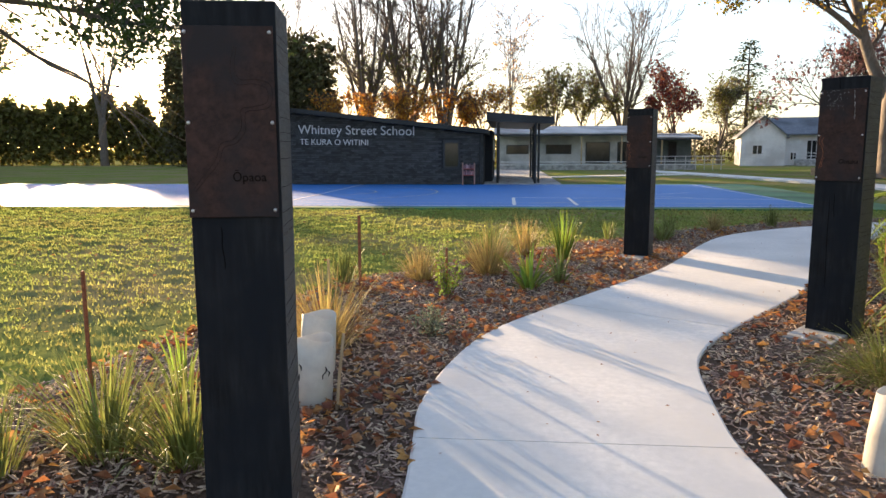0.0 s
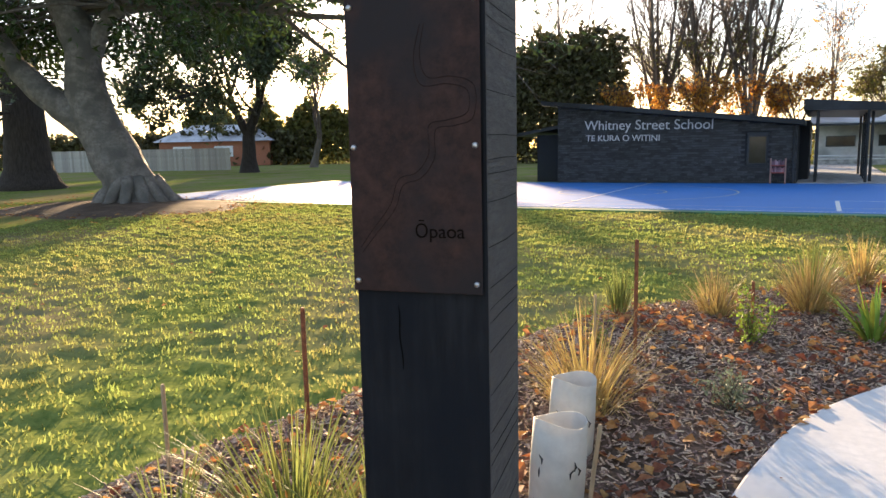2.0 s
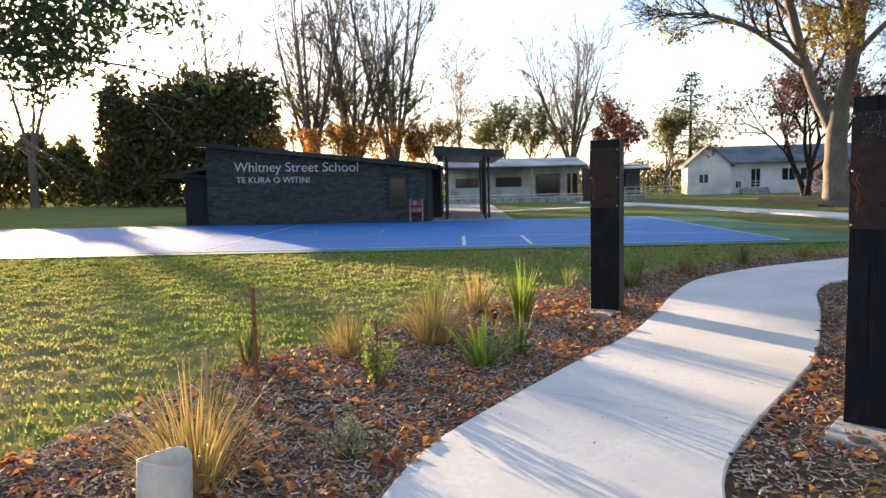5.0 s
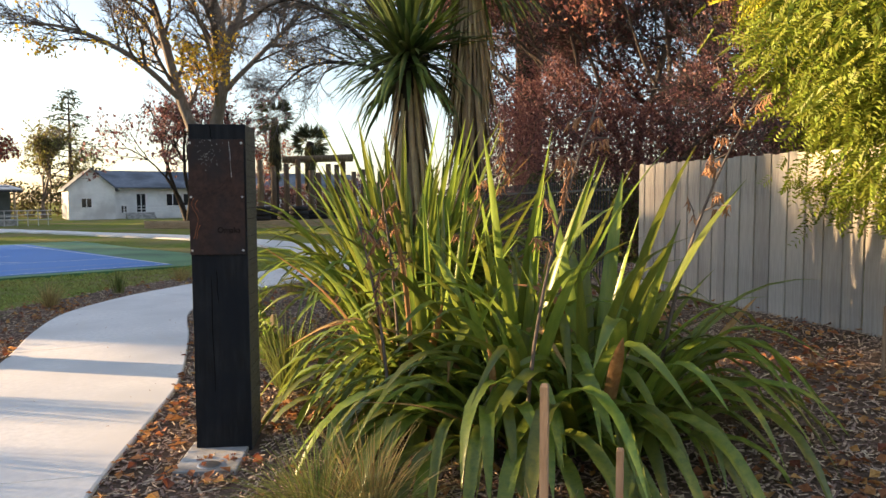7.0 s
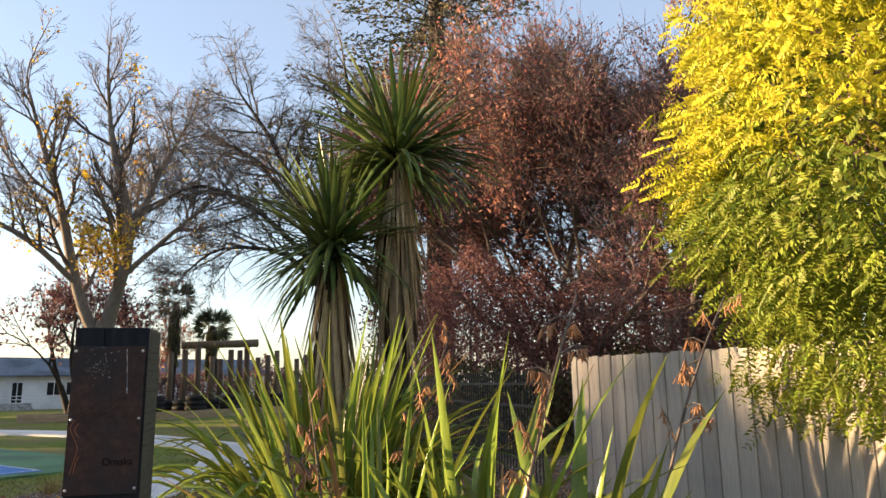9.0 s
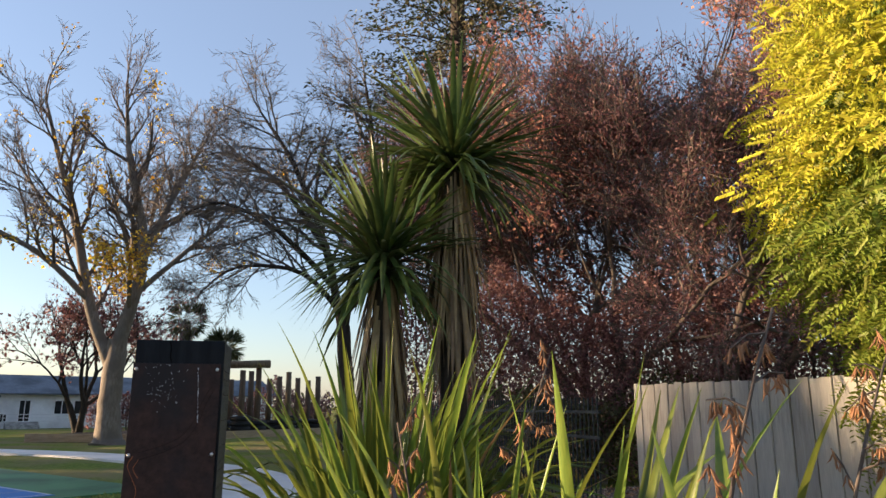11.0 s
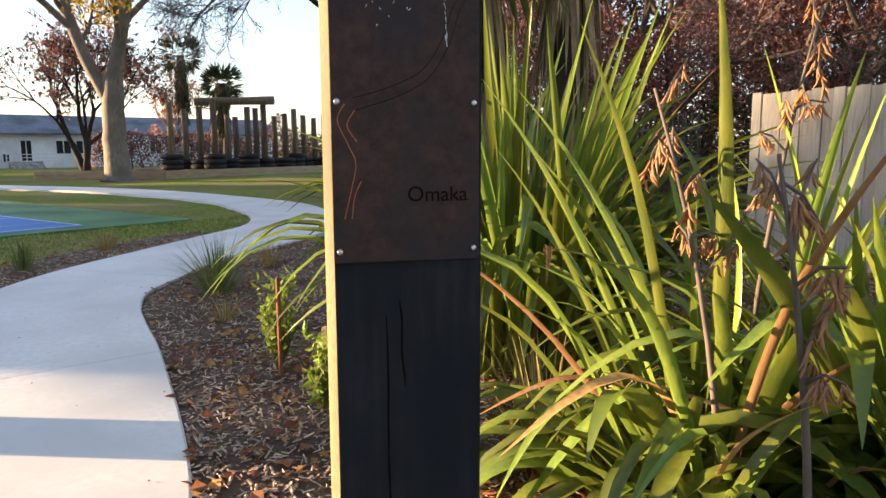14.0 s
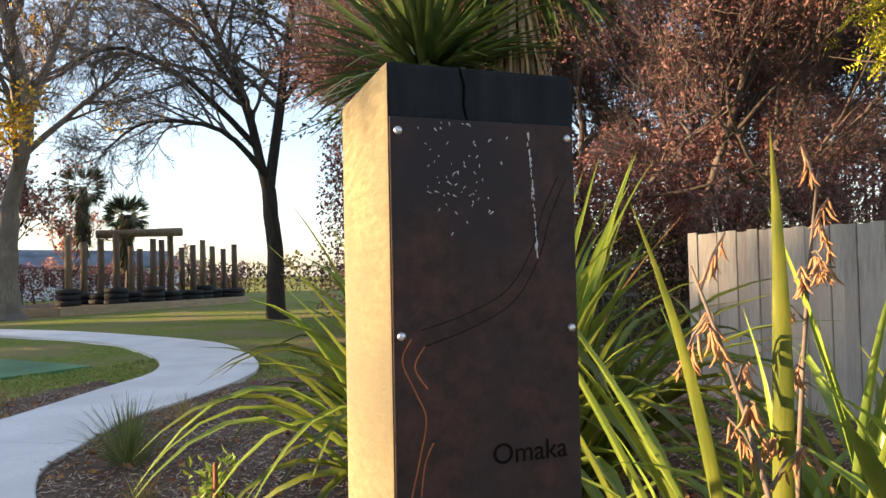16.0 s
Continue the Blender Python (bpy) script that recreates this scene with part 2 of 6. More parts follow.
L_BRIGHT = leaf_mat("bright_green_leaf", (0.13, 0.2, 0.03), (0.25, 0.32, 0.05), 0.4)


# ---- mesh helpers ----
class Mesh:
    def __init__(self):
        self.v, self.f = [], []

    def add(self, verts, faces):
        k = len(self.v)
        self.v.extend(verts)
        self.f.extend([tuple(i + k for i in f) for f in faces])
        return self

    def box(self, x0, y0, z0, x1, y1, z1, m=None):
        vs = [Vector((x, y, z)) for z in (z0, z1) for y in (y0, y1) for x in (x0, x1)]
        if m is not None:
            vs = [m @ v for v in vs]
        return self.add([tuple(v) for v in vs], [(0, 2, 3, 1), (4, 5, 7, 6), (0, 1, 5, 4), (2, 6, 7, 3), (0, 4, 6, 2), (1, 3, 7, 5)])

    def tube(self, pts, radii, n=6, cap=True):
        pts = [Vector(p) for p in pts]
        k = len(self.v)
        for i, p in enumerate(pts):
            d = (pts[min(i + 1, len(pts) - 1)] - pts[max(i - 1, 0)])
            d = d.normalized() if d.length > 1e-9 else Vector((0, 0, 1))
            a = d.cross(Vector((0.31, 0.94, 0.12)) if abs(d.z) > 0.8 else Vector((0, 0, 1))).normalized()
            b = d.cross(a)
            r = radii[i]
            for j in range(n):
                t = 2 * math.pi * j / n
                self.v.append(tuple(p + a * (r * math.cos(t)) + b * (r * math.sin(t))))
        for i in range(len(pts) - 1):
            for j in range(n):
                q = (j + 1) % n
                self.f.append((k + i * n + j, k + i * n + q, k + (i + 1) * n + q, k + (i + 1) * n + j))
        if cap:
            self.f.append(tuple(k + j for j in range(n))[::-1])
            self.f.append(tuple(k + (len(pts) - 1) * n + j for j in range(n)))
        return self

    def blade(self, base, az, length, width, lean, droop, segs=4, rng=random):
        """A strap leaf that starts upright, leans by lean and bends over by droop (radians); V-shaped across."""
        p, a = Vector(base), lean
        side = Vector((-math.sin(az), math.cos(az), 0))
        k, step = len(self.v), length / segs
        for i in range(segs + 1):
            t = i / segs
            d = Vector((math.cos(az) * math.sin(a), math.sin(az) * math.sin(a), math.cos(a)))
            nrm = side.cross(d)
            w = width * 0.5 * min(1.0, 0.55 + 1.6 * t) * (1 - t ** 3) + 0.0008
            self.v += [tuple(p - side * w + nrm * w * 0.3), tuple(p), tuple(p + side * w + nrm * w * 0.3)]
            p = p + d * step
            a += droop / segs * (0.4 + 1.2 * t)
        for i in range(segs):
            q = k + 3 * i
            self.f += [(q, q + 1, q + 4, q + 3), (q + 1, q + 2, q + 5, q + 4)]
        return self

    def leaf(self, p, d, side, length, width):
        """A pointed leaf folded a little along its midrib."""
        p, d, side = Vector(p), Vector(d).normalized(), Vector(side).normalized()
        up = d.cross(side) * (width * 0.22)
        k = len(self.v)
        mid = p + d * length * 0.45
        self.v += [tuple(p), tuple(mid + side * width * 0.5 + up), tuple(p + d * length), tuple(mid - side * width * 0.5 + up)]
        self.f += [(k, k + 1, k + 2), (k, k + 2, k + 3)]
        return self

    def data(self, name, material, smooth=False):
        me = bpy.data.meshes.new(name)
        me.from_pydata(self.v, [], self.f)
        if smooth:
            me.polygons.foreach_set("use_smooth", [True] * len(me.polygons))
        me.materials.append(material)
        me.update()
        return me


def part(name, mesh, material, parent, label="", smooth=False, m=None):
    """Links a Mesh (or mesh data) as one object under a thing or a part."""
    ob = new(name, mesh if isinstance(mesh, bpy.types.Mesh) else mesh.data(name, material, smooth))
    ob.parent = parent
    if m is not None:
        ob.matrix_basis = m
    return tagged(ob, label)


def blob_tag(ob):
    return tagged(ob, kind="stuff")


def thing(name, m, label, category, group="", kind=""):
    ob = new(name)
    ob.empty_display_size = 0.2
    ob.matrix_basis = m
    return tagged(ob, label, category, group, kind)


def solid(name, mesh, material, label, category="", kind="", group="", smooth=False, m=None):
    ob = new(name, mesh.data(name, material, smooth))
    if m is not None:
        ob.matrix_basis = m
    return tagged(ob, label, category, group, kind)


def bevelled(x0, y0, z0, x1, y1, z1, r=0.01, material=None, name="body"):
    bm = bmesh.new()
    bmesh.ops.create_cube(bm, size=1, matrix=Matrix.Translation(((x0 + x1) / 2, (y0 + y1) / 2, (z0 + z1) / 2)) @ Matrix.Diagonal((x1 - x0, y1 - y0, z1 - z0, 1)))
    bmesh.ops.bevel(bm, geom=bm.edges[:], offset=r, segments=2, affect="EDGES", profile=0.6)
    me = bpy.data.meshes.new(name)
    bm.to_mesh(me)
    bm.free()
    me.materials.append(material)
    return me


def text_mesh(words, material, width=None, depth=0.004, size=1.0):
    cu = bpy.data.curves.new("words", "FONT")
    cu.body, cu.extrude, cu.size = words, depth, size
    ob = new("words", cu)
    bpy.context.view_layer.update()
    me = bpy.data.meshes.new_from_object(ob.evaluated_get(bpy.context.evaluated_depsgraph_get()))
    bpy.data.objects.remove(ob)
    xs = [v.co.x for v in me.vertices]
    if width and xs:
        k = width / (max(xs) - min(xs))
        me.transform(Matrix.Diagonal((k, k, 1, 1)) @ Matrix.Translation((-min(xs), 0, 0)))
    me.materials.clear()
    me.materials.append(material)
    return me


def catmull(pts, steps):
    pts = [Vector(p) for p in pts]
    out = []
    for i in range(len(pts) - 1):
        p0, p1, p2, p3 = pts[max(i - 1, 0)], pts[i], pts[i + 1], pts[min(i + 2, len(pts) - 1)]
        for s in range(steps):
            t = s / steps
            out.append(0.5 * (2 * p1 + (p2 - p0) * t + (2 * p0 - 5 * p1 + 4 * p2 - p3) * t * t + (3 * p1 - p0 - 3 * p2 + p3) * t ** 3))
    return out + [pts[-1]]


def inside(x, y, poly):
    hit, j = False, len(poly) - 1
    for i in range(len(poly)):
        (xi, yi), (xj, yj) = poly[i], poly[j]
        if (yi > y) != (yj > y) and x < (xj - xi) * (y - yi) / (yj - yi) + xi:
            hit = not hit
        j = i
    return hit


# ---- ground, path, beds, court ----
LEFT = [(0.1, -5), (0.05, 1), (-0.01, 2.9), (-0.04, 3.42), (-0.06, 3.9), (0.04, 4.63), (0.29, 5.46), (0.87, 6.42), (1.45, 7.3), (2.06, 8.22), (2.6, 9.3), (3.05, 10.3), (3.64, 11.35), (4.35, 12.1), (5.3, 12.8), (6.72, 13.55), (7.98, 14.2), (9.4, 14.95), (10.62, 16.33), (11.7, 18.4), (12.6, 20.86), (12.95, 25), (12.7, 29), (11.6, 34), (10, 41), (8, 47)]
RIGHT = [(1.6, -5), (1.55, 1), (1.48, 2.9), (1.45, 3.42), (1.47, 3.8), (1.57, 4.6), (1.75, 5.1), (2.1, 5.65), (2.7, 6.45), (3.3, 7.32), (4.14, 8.92), (4.5, 9.7), (4.8, 10.3), (5.2, 10.85), (5.8, 11.3), (6.9, 12.05), (8.3, 12.5), (10.4, 13.6), (12.2, 15.7), (13.5, 18), (14.2, 21.3), (14.6, 25.5), (14.2, 30), (12.9, 35), (11.3, 42), (9.5, 47.5)]
JOINTS = (3, 7, 10, 14, 18, 21, 23)
STEPS = 6
pl = catmull([(*p, 0) for p in LEFT], STEPS)
pr = catmull([(*p, 0) for p in RIGHT], STEPS)
PATH_POLY = [(p.x, p.y) for p in pl] + [(p.x, p.y) for p in pr[::-1]]


def bed_rise(x, y):
    s = min(1.0, max(0.0, (x - 3.8 - 0.25 * max(0, y - 5)) / 3.6))
    return 0.3 * s * s * (3 - 2 * s) * min(1.0, max(0.0, (10.0 - y) / 2.5))


LEFT_BED = [(0.8, -5), (-2.2, -5), (-2.3, 2.0), (-2.5, 3.4), (-2.15, 4.8), (-1.8, 6), (-1.35, 7.4), (-0.6, 8.3), (0.05, 9.2), (1.3, 10.7), (2.1, 11.3), (3.4, 12.6), (5.0, 13.7), (7.0, 14.7), (8.6, 15.1), (8.2, 13.4), (5.2, 12), (3.8, 10.6), (2.7, 8), (1.3, 6), (0.7, 4)]
RIGHT_BED = [(0.8, -5), (0.8, 4), (1.3, 5.8), (2.7, 7.6), (3.7, 9.2), (4.6, 11), (5.6, 12), (7.5, 12.9), (9.0, 12.9), (11.5, 12.0), (15, 13), (15, 6), (9.2, 6.2), (6.0, -0.6), (5, -5)]


def lawn_z(x, y):
    return -0.034 + 0.016 * noise.noise((x * 2.2, y * 3.6, 0)) + 0.042 * noise.noise((x * 3.6, y * 6.5, 3)) + 0.02 * noise.noise((x * 0.5, y * 0.5, 5)) * 0.6


def steps_axis(dense0, dense1, step, far):
    xs, x, s = [], dense0, step
    while x > -far:
        s *= 1.35
        x -= s
        xs.append(x)
    xs = xs[::-1] + [dense0 + i * step for i in range(int((dense1 - dense0) / step) + 1)]
    x, s = xs[-1], step
    while x < far:
        s *= 1.35
        x += s
        xs.append(x)
    return xs


gx, gy = steps_axis(-14, 12, 0.11, 900), steps_axis(2.5, 20, 0.11, 900)
gv = [(x, y, lawn_z(x, y) if abs(x) < 30 and abs(y) < 60 else -0.03) for y in gy for x in gx]
nx = len(gx)
gf = [(j * nx + i, j * nx + i + 1, (j + 1) * nx + i + 1, (j + 1) * nx + i) for j in range(len(gy) - 1) for i in range(nx - 1)]
g = Mesh()
g.v, g.f = gv, gf
solid("ground", g, M_SOIL, "lumpy mown winter lawn with worn bare patches", "lawn", "structure", smooth=True)


def bed(name, poly, label, step=0.1):
    xs, ys = [p[0] for p in poly], [p[1] for p in poly]
    ids, m = {}, Mesh()
    nxc, nyc = int((max(xs) - min(xs)) / step) + 1, int((max(ys) - min(ys)) / step) + 1

    def vert(i, j):
        if (i, j) not in ids:
            x, y = min(xs) + i * step, min(ys) + j * step
            ids[i, j] = len(m.v)
            m.v.append((x, y, 0.004 + bed_rise(x, y) * (name == "mulch_bed_right") + 0.012 * noise.noise((x * 5, y * 5, 2)) + 0.006 * noise.noise((x * 17, y * 17, 2))))
        return ids[i, j]
    for i in range(nxc):
        for j in range(nyc):
            x, y = min(xs) + (i + 0.5) * step, min(ys) + (j + 0.5) * step
            wob = 0.12 * noise.noise((x * 2, y * 2, 9))
            if inside(x + wob, y + wob, poly):
                m.f.append((vert(i, j), vert(i + 1, j), vert(i + 1, j + 1), vert(i, j + 1)))
    return solid(name, m, M_MULCH, label, "garden bed", "structure", smooth=True)


bed("mulch_bed_left", LEFT_BED, "garden bed of dark bark mulch strewn with leaves")
bed("mulch_bed_right", RIGHT_BED, "garden bed of bark mulch rising to the paling fence")

pathway = thing("path", Matrix(), "curving pale broom-finished concrete footpath", "path", kind="structure")
cuts = [0] + [j * STEPS for j in JOINTS] + [len(pl) - 1]
for a, b in zip(cuts, cuts[1:]):
    m = Mesh()
    n = b - a + 1
    for i in range(a, b + 1):
        l, r = pl[i].copy(), pr[i].copy()
        along = (pl[min(i + 1, len(pl) - 1)] - pl[max(i - 1, 0)]).normalized() * 0.004
        l, r = (l + along, r + along) if i == a else (l - along, r - along) if i == b else (l, r)
        e = (r - l).normalized() * 0.012
        for p, z in ((l, -0.06), (l, 0.028), (l + e, 0.036), (r - e, 0.036), (r, 0.028), (r, -0.06)):
            m.v.append((p.x, p.y, z))
    for i in range(n - 1):
        for k in range(5):
            m.f.append((i * 6 + k, i * 6 + k + 1, (i + 1) * 6 + k + 1, (i + 1) * 6 + k))
    m.f += [tuple(range(6))[::-1], tuple((n - 1) * 6 + k for k in range(6))]
    part("slab", m, M_CONC, pathway)

m = Mesh()
m.box(0, 0, 0, 9.6, 0.9, 0.05, pose(2.0, 35.6, -0.03, 0, 0, 27))
solid("side_path", m, M_CONC, "narrow concrete path crossing the far grass", "path", "structure")
m = Mesh()
m.box(-20.5, 16.95, -0.06, 9.7, 29.0, 0.006)
solid("court_surround", m, M_GREEN, "green painted edge of the sports court", "court", "structure")
m = Mesh()
m.box(-20.2, 17.4, -0.05, 7.85, 28.35, 0.012)
solid("sports_court", m, M_BLUE, "blue painted hard court with white lines", "court", "structure")


def line(x0, y0, x1, y1, w=0.05, material=M_LINE, h=0.0):
    d = Vector((x1 - x0, y1 - y0, 0))
    s = Vector((-d.y, d.x, 0)).normalized() * w / 2
    a, b = Vector((x0, y0, 0.0165 + h)), Vector((x1, y1, 0.0165 + h))
    mm = Mesh()
    mm.add([tuple(p) for p in (a - s, b - s, b + s, a + s)], [(0, 1, 2, 3)])
    return solid("court_line", mm, material, "painted line on the blue court", "court line", "structure")


def ring(cx, cy, r, a0, a1, material, h):
    mm, n = Mesh(), 40
    for i in range(n + 1):
        a = radians(a0 + (a1 - a0) * i / n)
        for q in (r - 0.025, r + 0.025):
            mm.v.append((cx + q * math.cos(a), cy + q * math.sin(a), 0.0165 + h))
    mm.f = [(2 * i, 2 * i + 1, 2 * i + 3, 2 * i + 2) for i in range(n)]
    return solid("court_line", mm, material, "painted arc on the blue court", "court line", "structure")


line(-20, 17.55, 7.85, 17.55)
line(7.82, 17.55, 7.5, 28.2, h=0.001)
line(-5.45, 17.6, -5.3, 28.2, h=0.002)
line(0.6, 17.75, 0.6, 20.5, 0.09, h=0.003)
line(2.13, 17.75, 2.13, 20.5, 0.09, h=0.003)
line(0.6, 20.55, 7.7, 20.0, h=0.004)
line(-20, 18.4, 7.7, 18.4, 0.035, M_LINE_Y, 0.005)
ring(-5.4, 22.9, 3.6, 0, 360, M_LINE_Y, 0.006)
ring(-5.4, 22.9, 1.6, 0, 360, M_LINE_Y, 0.007)
ring(0.2, 22.9, 4.6, -80, 80, M_LINE_Y, 0.008)
line(4.1, 21.6, 6.0, 22.8, h=0.009)
line(4.1, 21.6, 5.6, 20.4, h=0.009)


# ---- the three timber posts with steel panels ----
def timber_post(x, y, turn, words, word_w, river, label, streaked=False):
    """x, y: the left end of the front face at the ground; turn: the way of the face, degrees from +x."""
    W, H = 0.312, 1.86
    t = thing("timber_post", pose(x, y, 0, 0, 0, turn), label, "post", "posts beside the path")
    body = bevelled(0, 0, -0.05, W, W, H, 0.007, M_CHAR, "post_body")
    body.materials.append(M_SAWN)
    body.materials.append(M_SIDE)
    # left side gets the sun-tinted tan, right side the shade-tinted grey
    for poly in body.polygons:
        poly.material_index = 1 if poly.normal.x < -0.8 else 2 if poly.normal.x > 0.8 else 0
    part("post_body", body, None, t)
    for k, (cx, z0, z1) in enumerate(((0.105, 0.35, 1.02), (0.135, 0.86, 1.05), (0.118, 1.775, 1.859)) if streaked else ((0.1, 0.95, 1.1),)):
        m = Mesh()
        pts = [(cx + 0.002 * math.sin(9 * s + k) + 0.008 * (1 - s), -0.0006, z0 + (z1 - z0) * s) for s in [i / 8 for i in range(9)]]
        m.tube(pts, [0.0022 if 0 < i < 8 else 0.0008 for i in range(9)], 4)
        part("crack", m, M_CRACK, t)
    for k in range(26):
        z = 0.12 + 0.066 * k + 0.03 * math.sin(5 * k)
        m = Mesh()
        m.tube([(W + 0.0004, 0.005, z), (W + 0.0006, 0.15, z + 0.003 * math.sin(k)), (W + 0.0004, 0.3, z + 0.002)], [0.0006, 0.0005 + 0.0005 * abs(math.sin(3 * k)), 0.0006], 4)
        part("saw_mark", m, M_CRACK, t)
    pan = part("panel", bevelled(0.0, -0.014, 1.135, 0.302, -0.010, 1.775, 0.0018, M_RUST, "panel"), None, t, "rust-brown weathered steel panel with cut lettering")
    for zz in (1.158, 1.456, 1.754):
        for xx in (0.012, 0.290):
            m = Mesh()
            m.tube([(xx, -0.010, zz), (xx, -0.017, zz), (xx, -0.0195, zz), (xx, -0.0205, zz)], [0.0065, 0.0065, 0.005, 0.002], 10)
            part("screw", m, M_STEEL, pan, smooth=True)
    me = text_mesh(words, M_CUT, word_w, 0.0006)
    part("lettering", me, None, pan, "name cut into the steel", m=pose(0.152, -0.0147, 1.258, 90, 0, 0))
    for k, (pts, material) in enumerate(river):
        m = Mesh()
        cr = catmull([(px * 1.045, -0.0142, pz) for px, pz in pts], 8)
        m.tube(cr, [0.0011] * len(cr), 4)
        part("river_cut", m, material, pan, "winding river line cut through the steel")
    if streaked:
        rng = random.Random(4)
        m = Mesh()
        for i in range(46):
            s = rng.random()
            px, pz = 0.222 + 0.012 * s + rng.gauss(0, 0.0012), 1.77 - 0.2 * s
            m.tube([(px, -0.0142, pz), (px + 0.0006, -0.0145, pz - rng.uniform(0.003, 0.012))], [0.001, 0.0004], 4)
        for i in range(60):
            px, pz = rng.gauss(0.1, 0.03), rng.gauss(1.7, 0.045)
            m.tube([(px, -0.0142, min(pz, 1.77)), (px + rng.gauss(0, 0.003), -0.0145, min(pz, 1.77) - rng.uniform(0.001, 0.005))], [rng.uniform(0.0004, 0.0014), 0.0003], 5)
        blob_tag(part("dropping_spatter", m, M_STREAK, pan, "white bird-dropping spatter"))
    return t


OPAOA = [([(0.165, 1.71), (0.15, 1.64), (0.165, 1.585), (0.22, 1.585), (0.262, 1.57), (0.262, 1.525), (0.22, 1.51), (0.18, 1.5), (0.178, 1.44), (0.15, 1.4), (0.11, 1.385), (0.09, 1.33), (0.045, 1.27), (0.02, 1.235)], M_GROOVE),
         ([(0.173, 1.71), (0.163, 1.645), (0.18, 1.6), (0.23, 1.6), (0.276, 1.58), (0.274, 1.515), (0.235, 1.498), (0.194, 1.49), (0.19, 1.43), (0.16, 1.388), (0.12, 1.372), (0.1, 1.32), (0.052, 1.26), (0.022, 1.222)], M_GROOVE)]
OMAKA = [([(0.262, 1.695), (0.235, 1.64), (0.215, 1.58), (0.175, 1.52), (0.11, 1.485), (0.04, 1.463)], M_GROOVE),
         ([(0.275, 1.69), (0.247, 1.63), (0.226, 1.565), (0.185, 1.502), (0.12, 1.465), (0.045, 1.44)], M_GROOVE),
         # lower left cuts in orange, the sun catching their edges put into the colour
         ([(0.026, 1.452), (0.012, 1.42), (0.03, 1.375), (0.045, 1.335), (0.035, 1.28), (0.022, 1.225)], M_RUST_SUNLIT),
         ([(0.045, 1.44), (0.03, 1.41), (0.048, 1.378)], M_RUST_SUNLIT), ([(0.055, 1.30), (0.042, 1.27), (0.036, 1.225)], M_RUST_SUNLIT)]
post_a = timber_post(-0.699, 2.650, 10.3, "\u014cpaoa", 0.112, OPAOA, "square black-stained timber post with rusty panel reading \u014cpaoa")
post_b = timber_post(1.888, 9.42, -22, "Omaka", 0.1, OMAKA, "square black timber post with rusty steel panel in mulch")
post_c = timber_post(2.627, 5.694, -40.2, "Omaka", 0.125, OMAKA, "square black timber post with rusty panel reading Omaka", True)
for ox, oy, turn in ((2.45, 5.545, -40.2), (1.745, 9.18, -22), (-0.69, 2.5, 10.3)):
    f = thing("footing_pad", pose(ox, oy, 0.0, 0, 0, turn), "pale concrete footing pad at a post's foot", "concrete pad", "pads under the posts")
    part("slab", bevelled(0.0, -0.13, -0.03, 0.33, 0.34, 0.03, 0.008, M_PAD, "slab"), None, f)
    m = Mesh()
    m.tube([(0.17, -0.045, 0.026), (0.17, -0.045, 0.034), (0.17, -0.045, 0.036)], [0.06, 0.06, 0.052], 20)
    part("round_cap", m, M_STEEL, f, "round metal cap set in concrete")


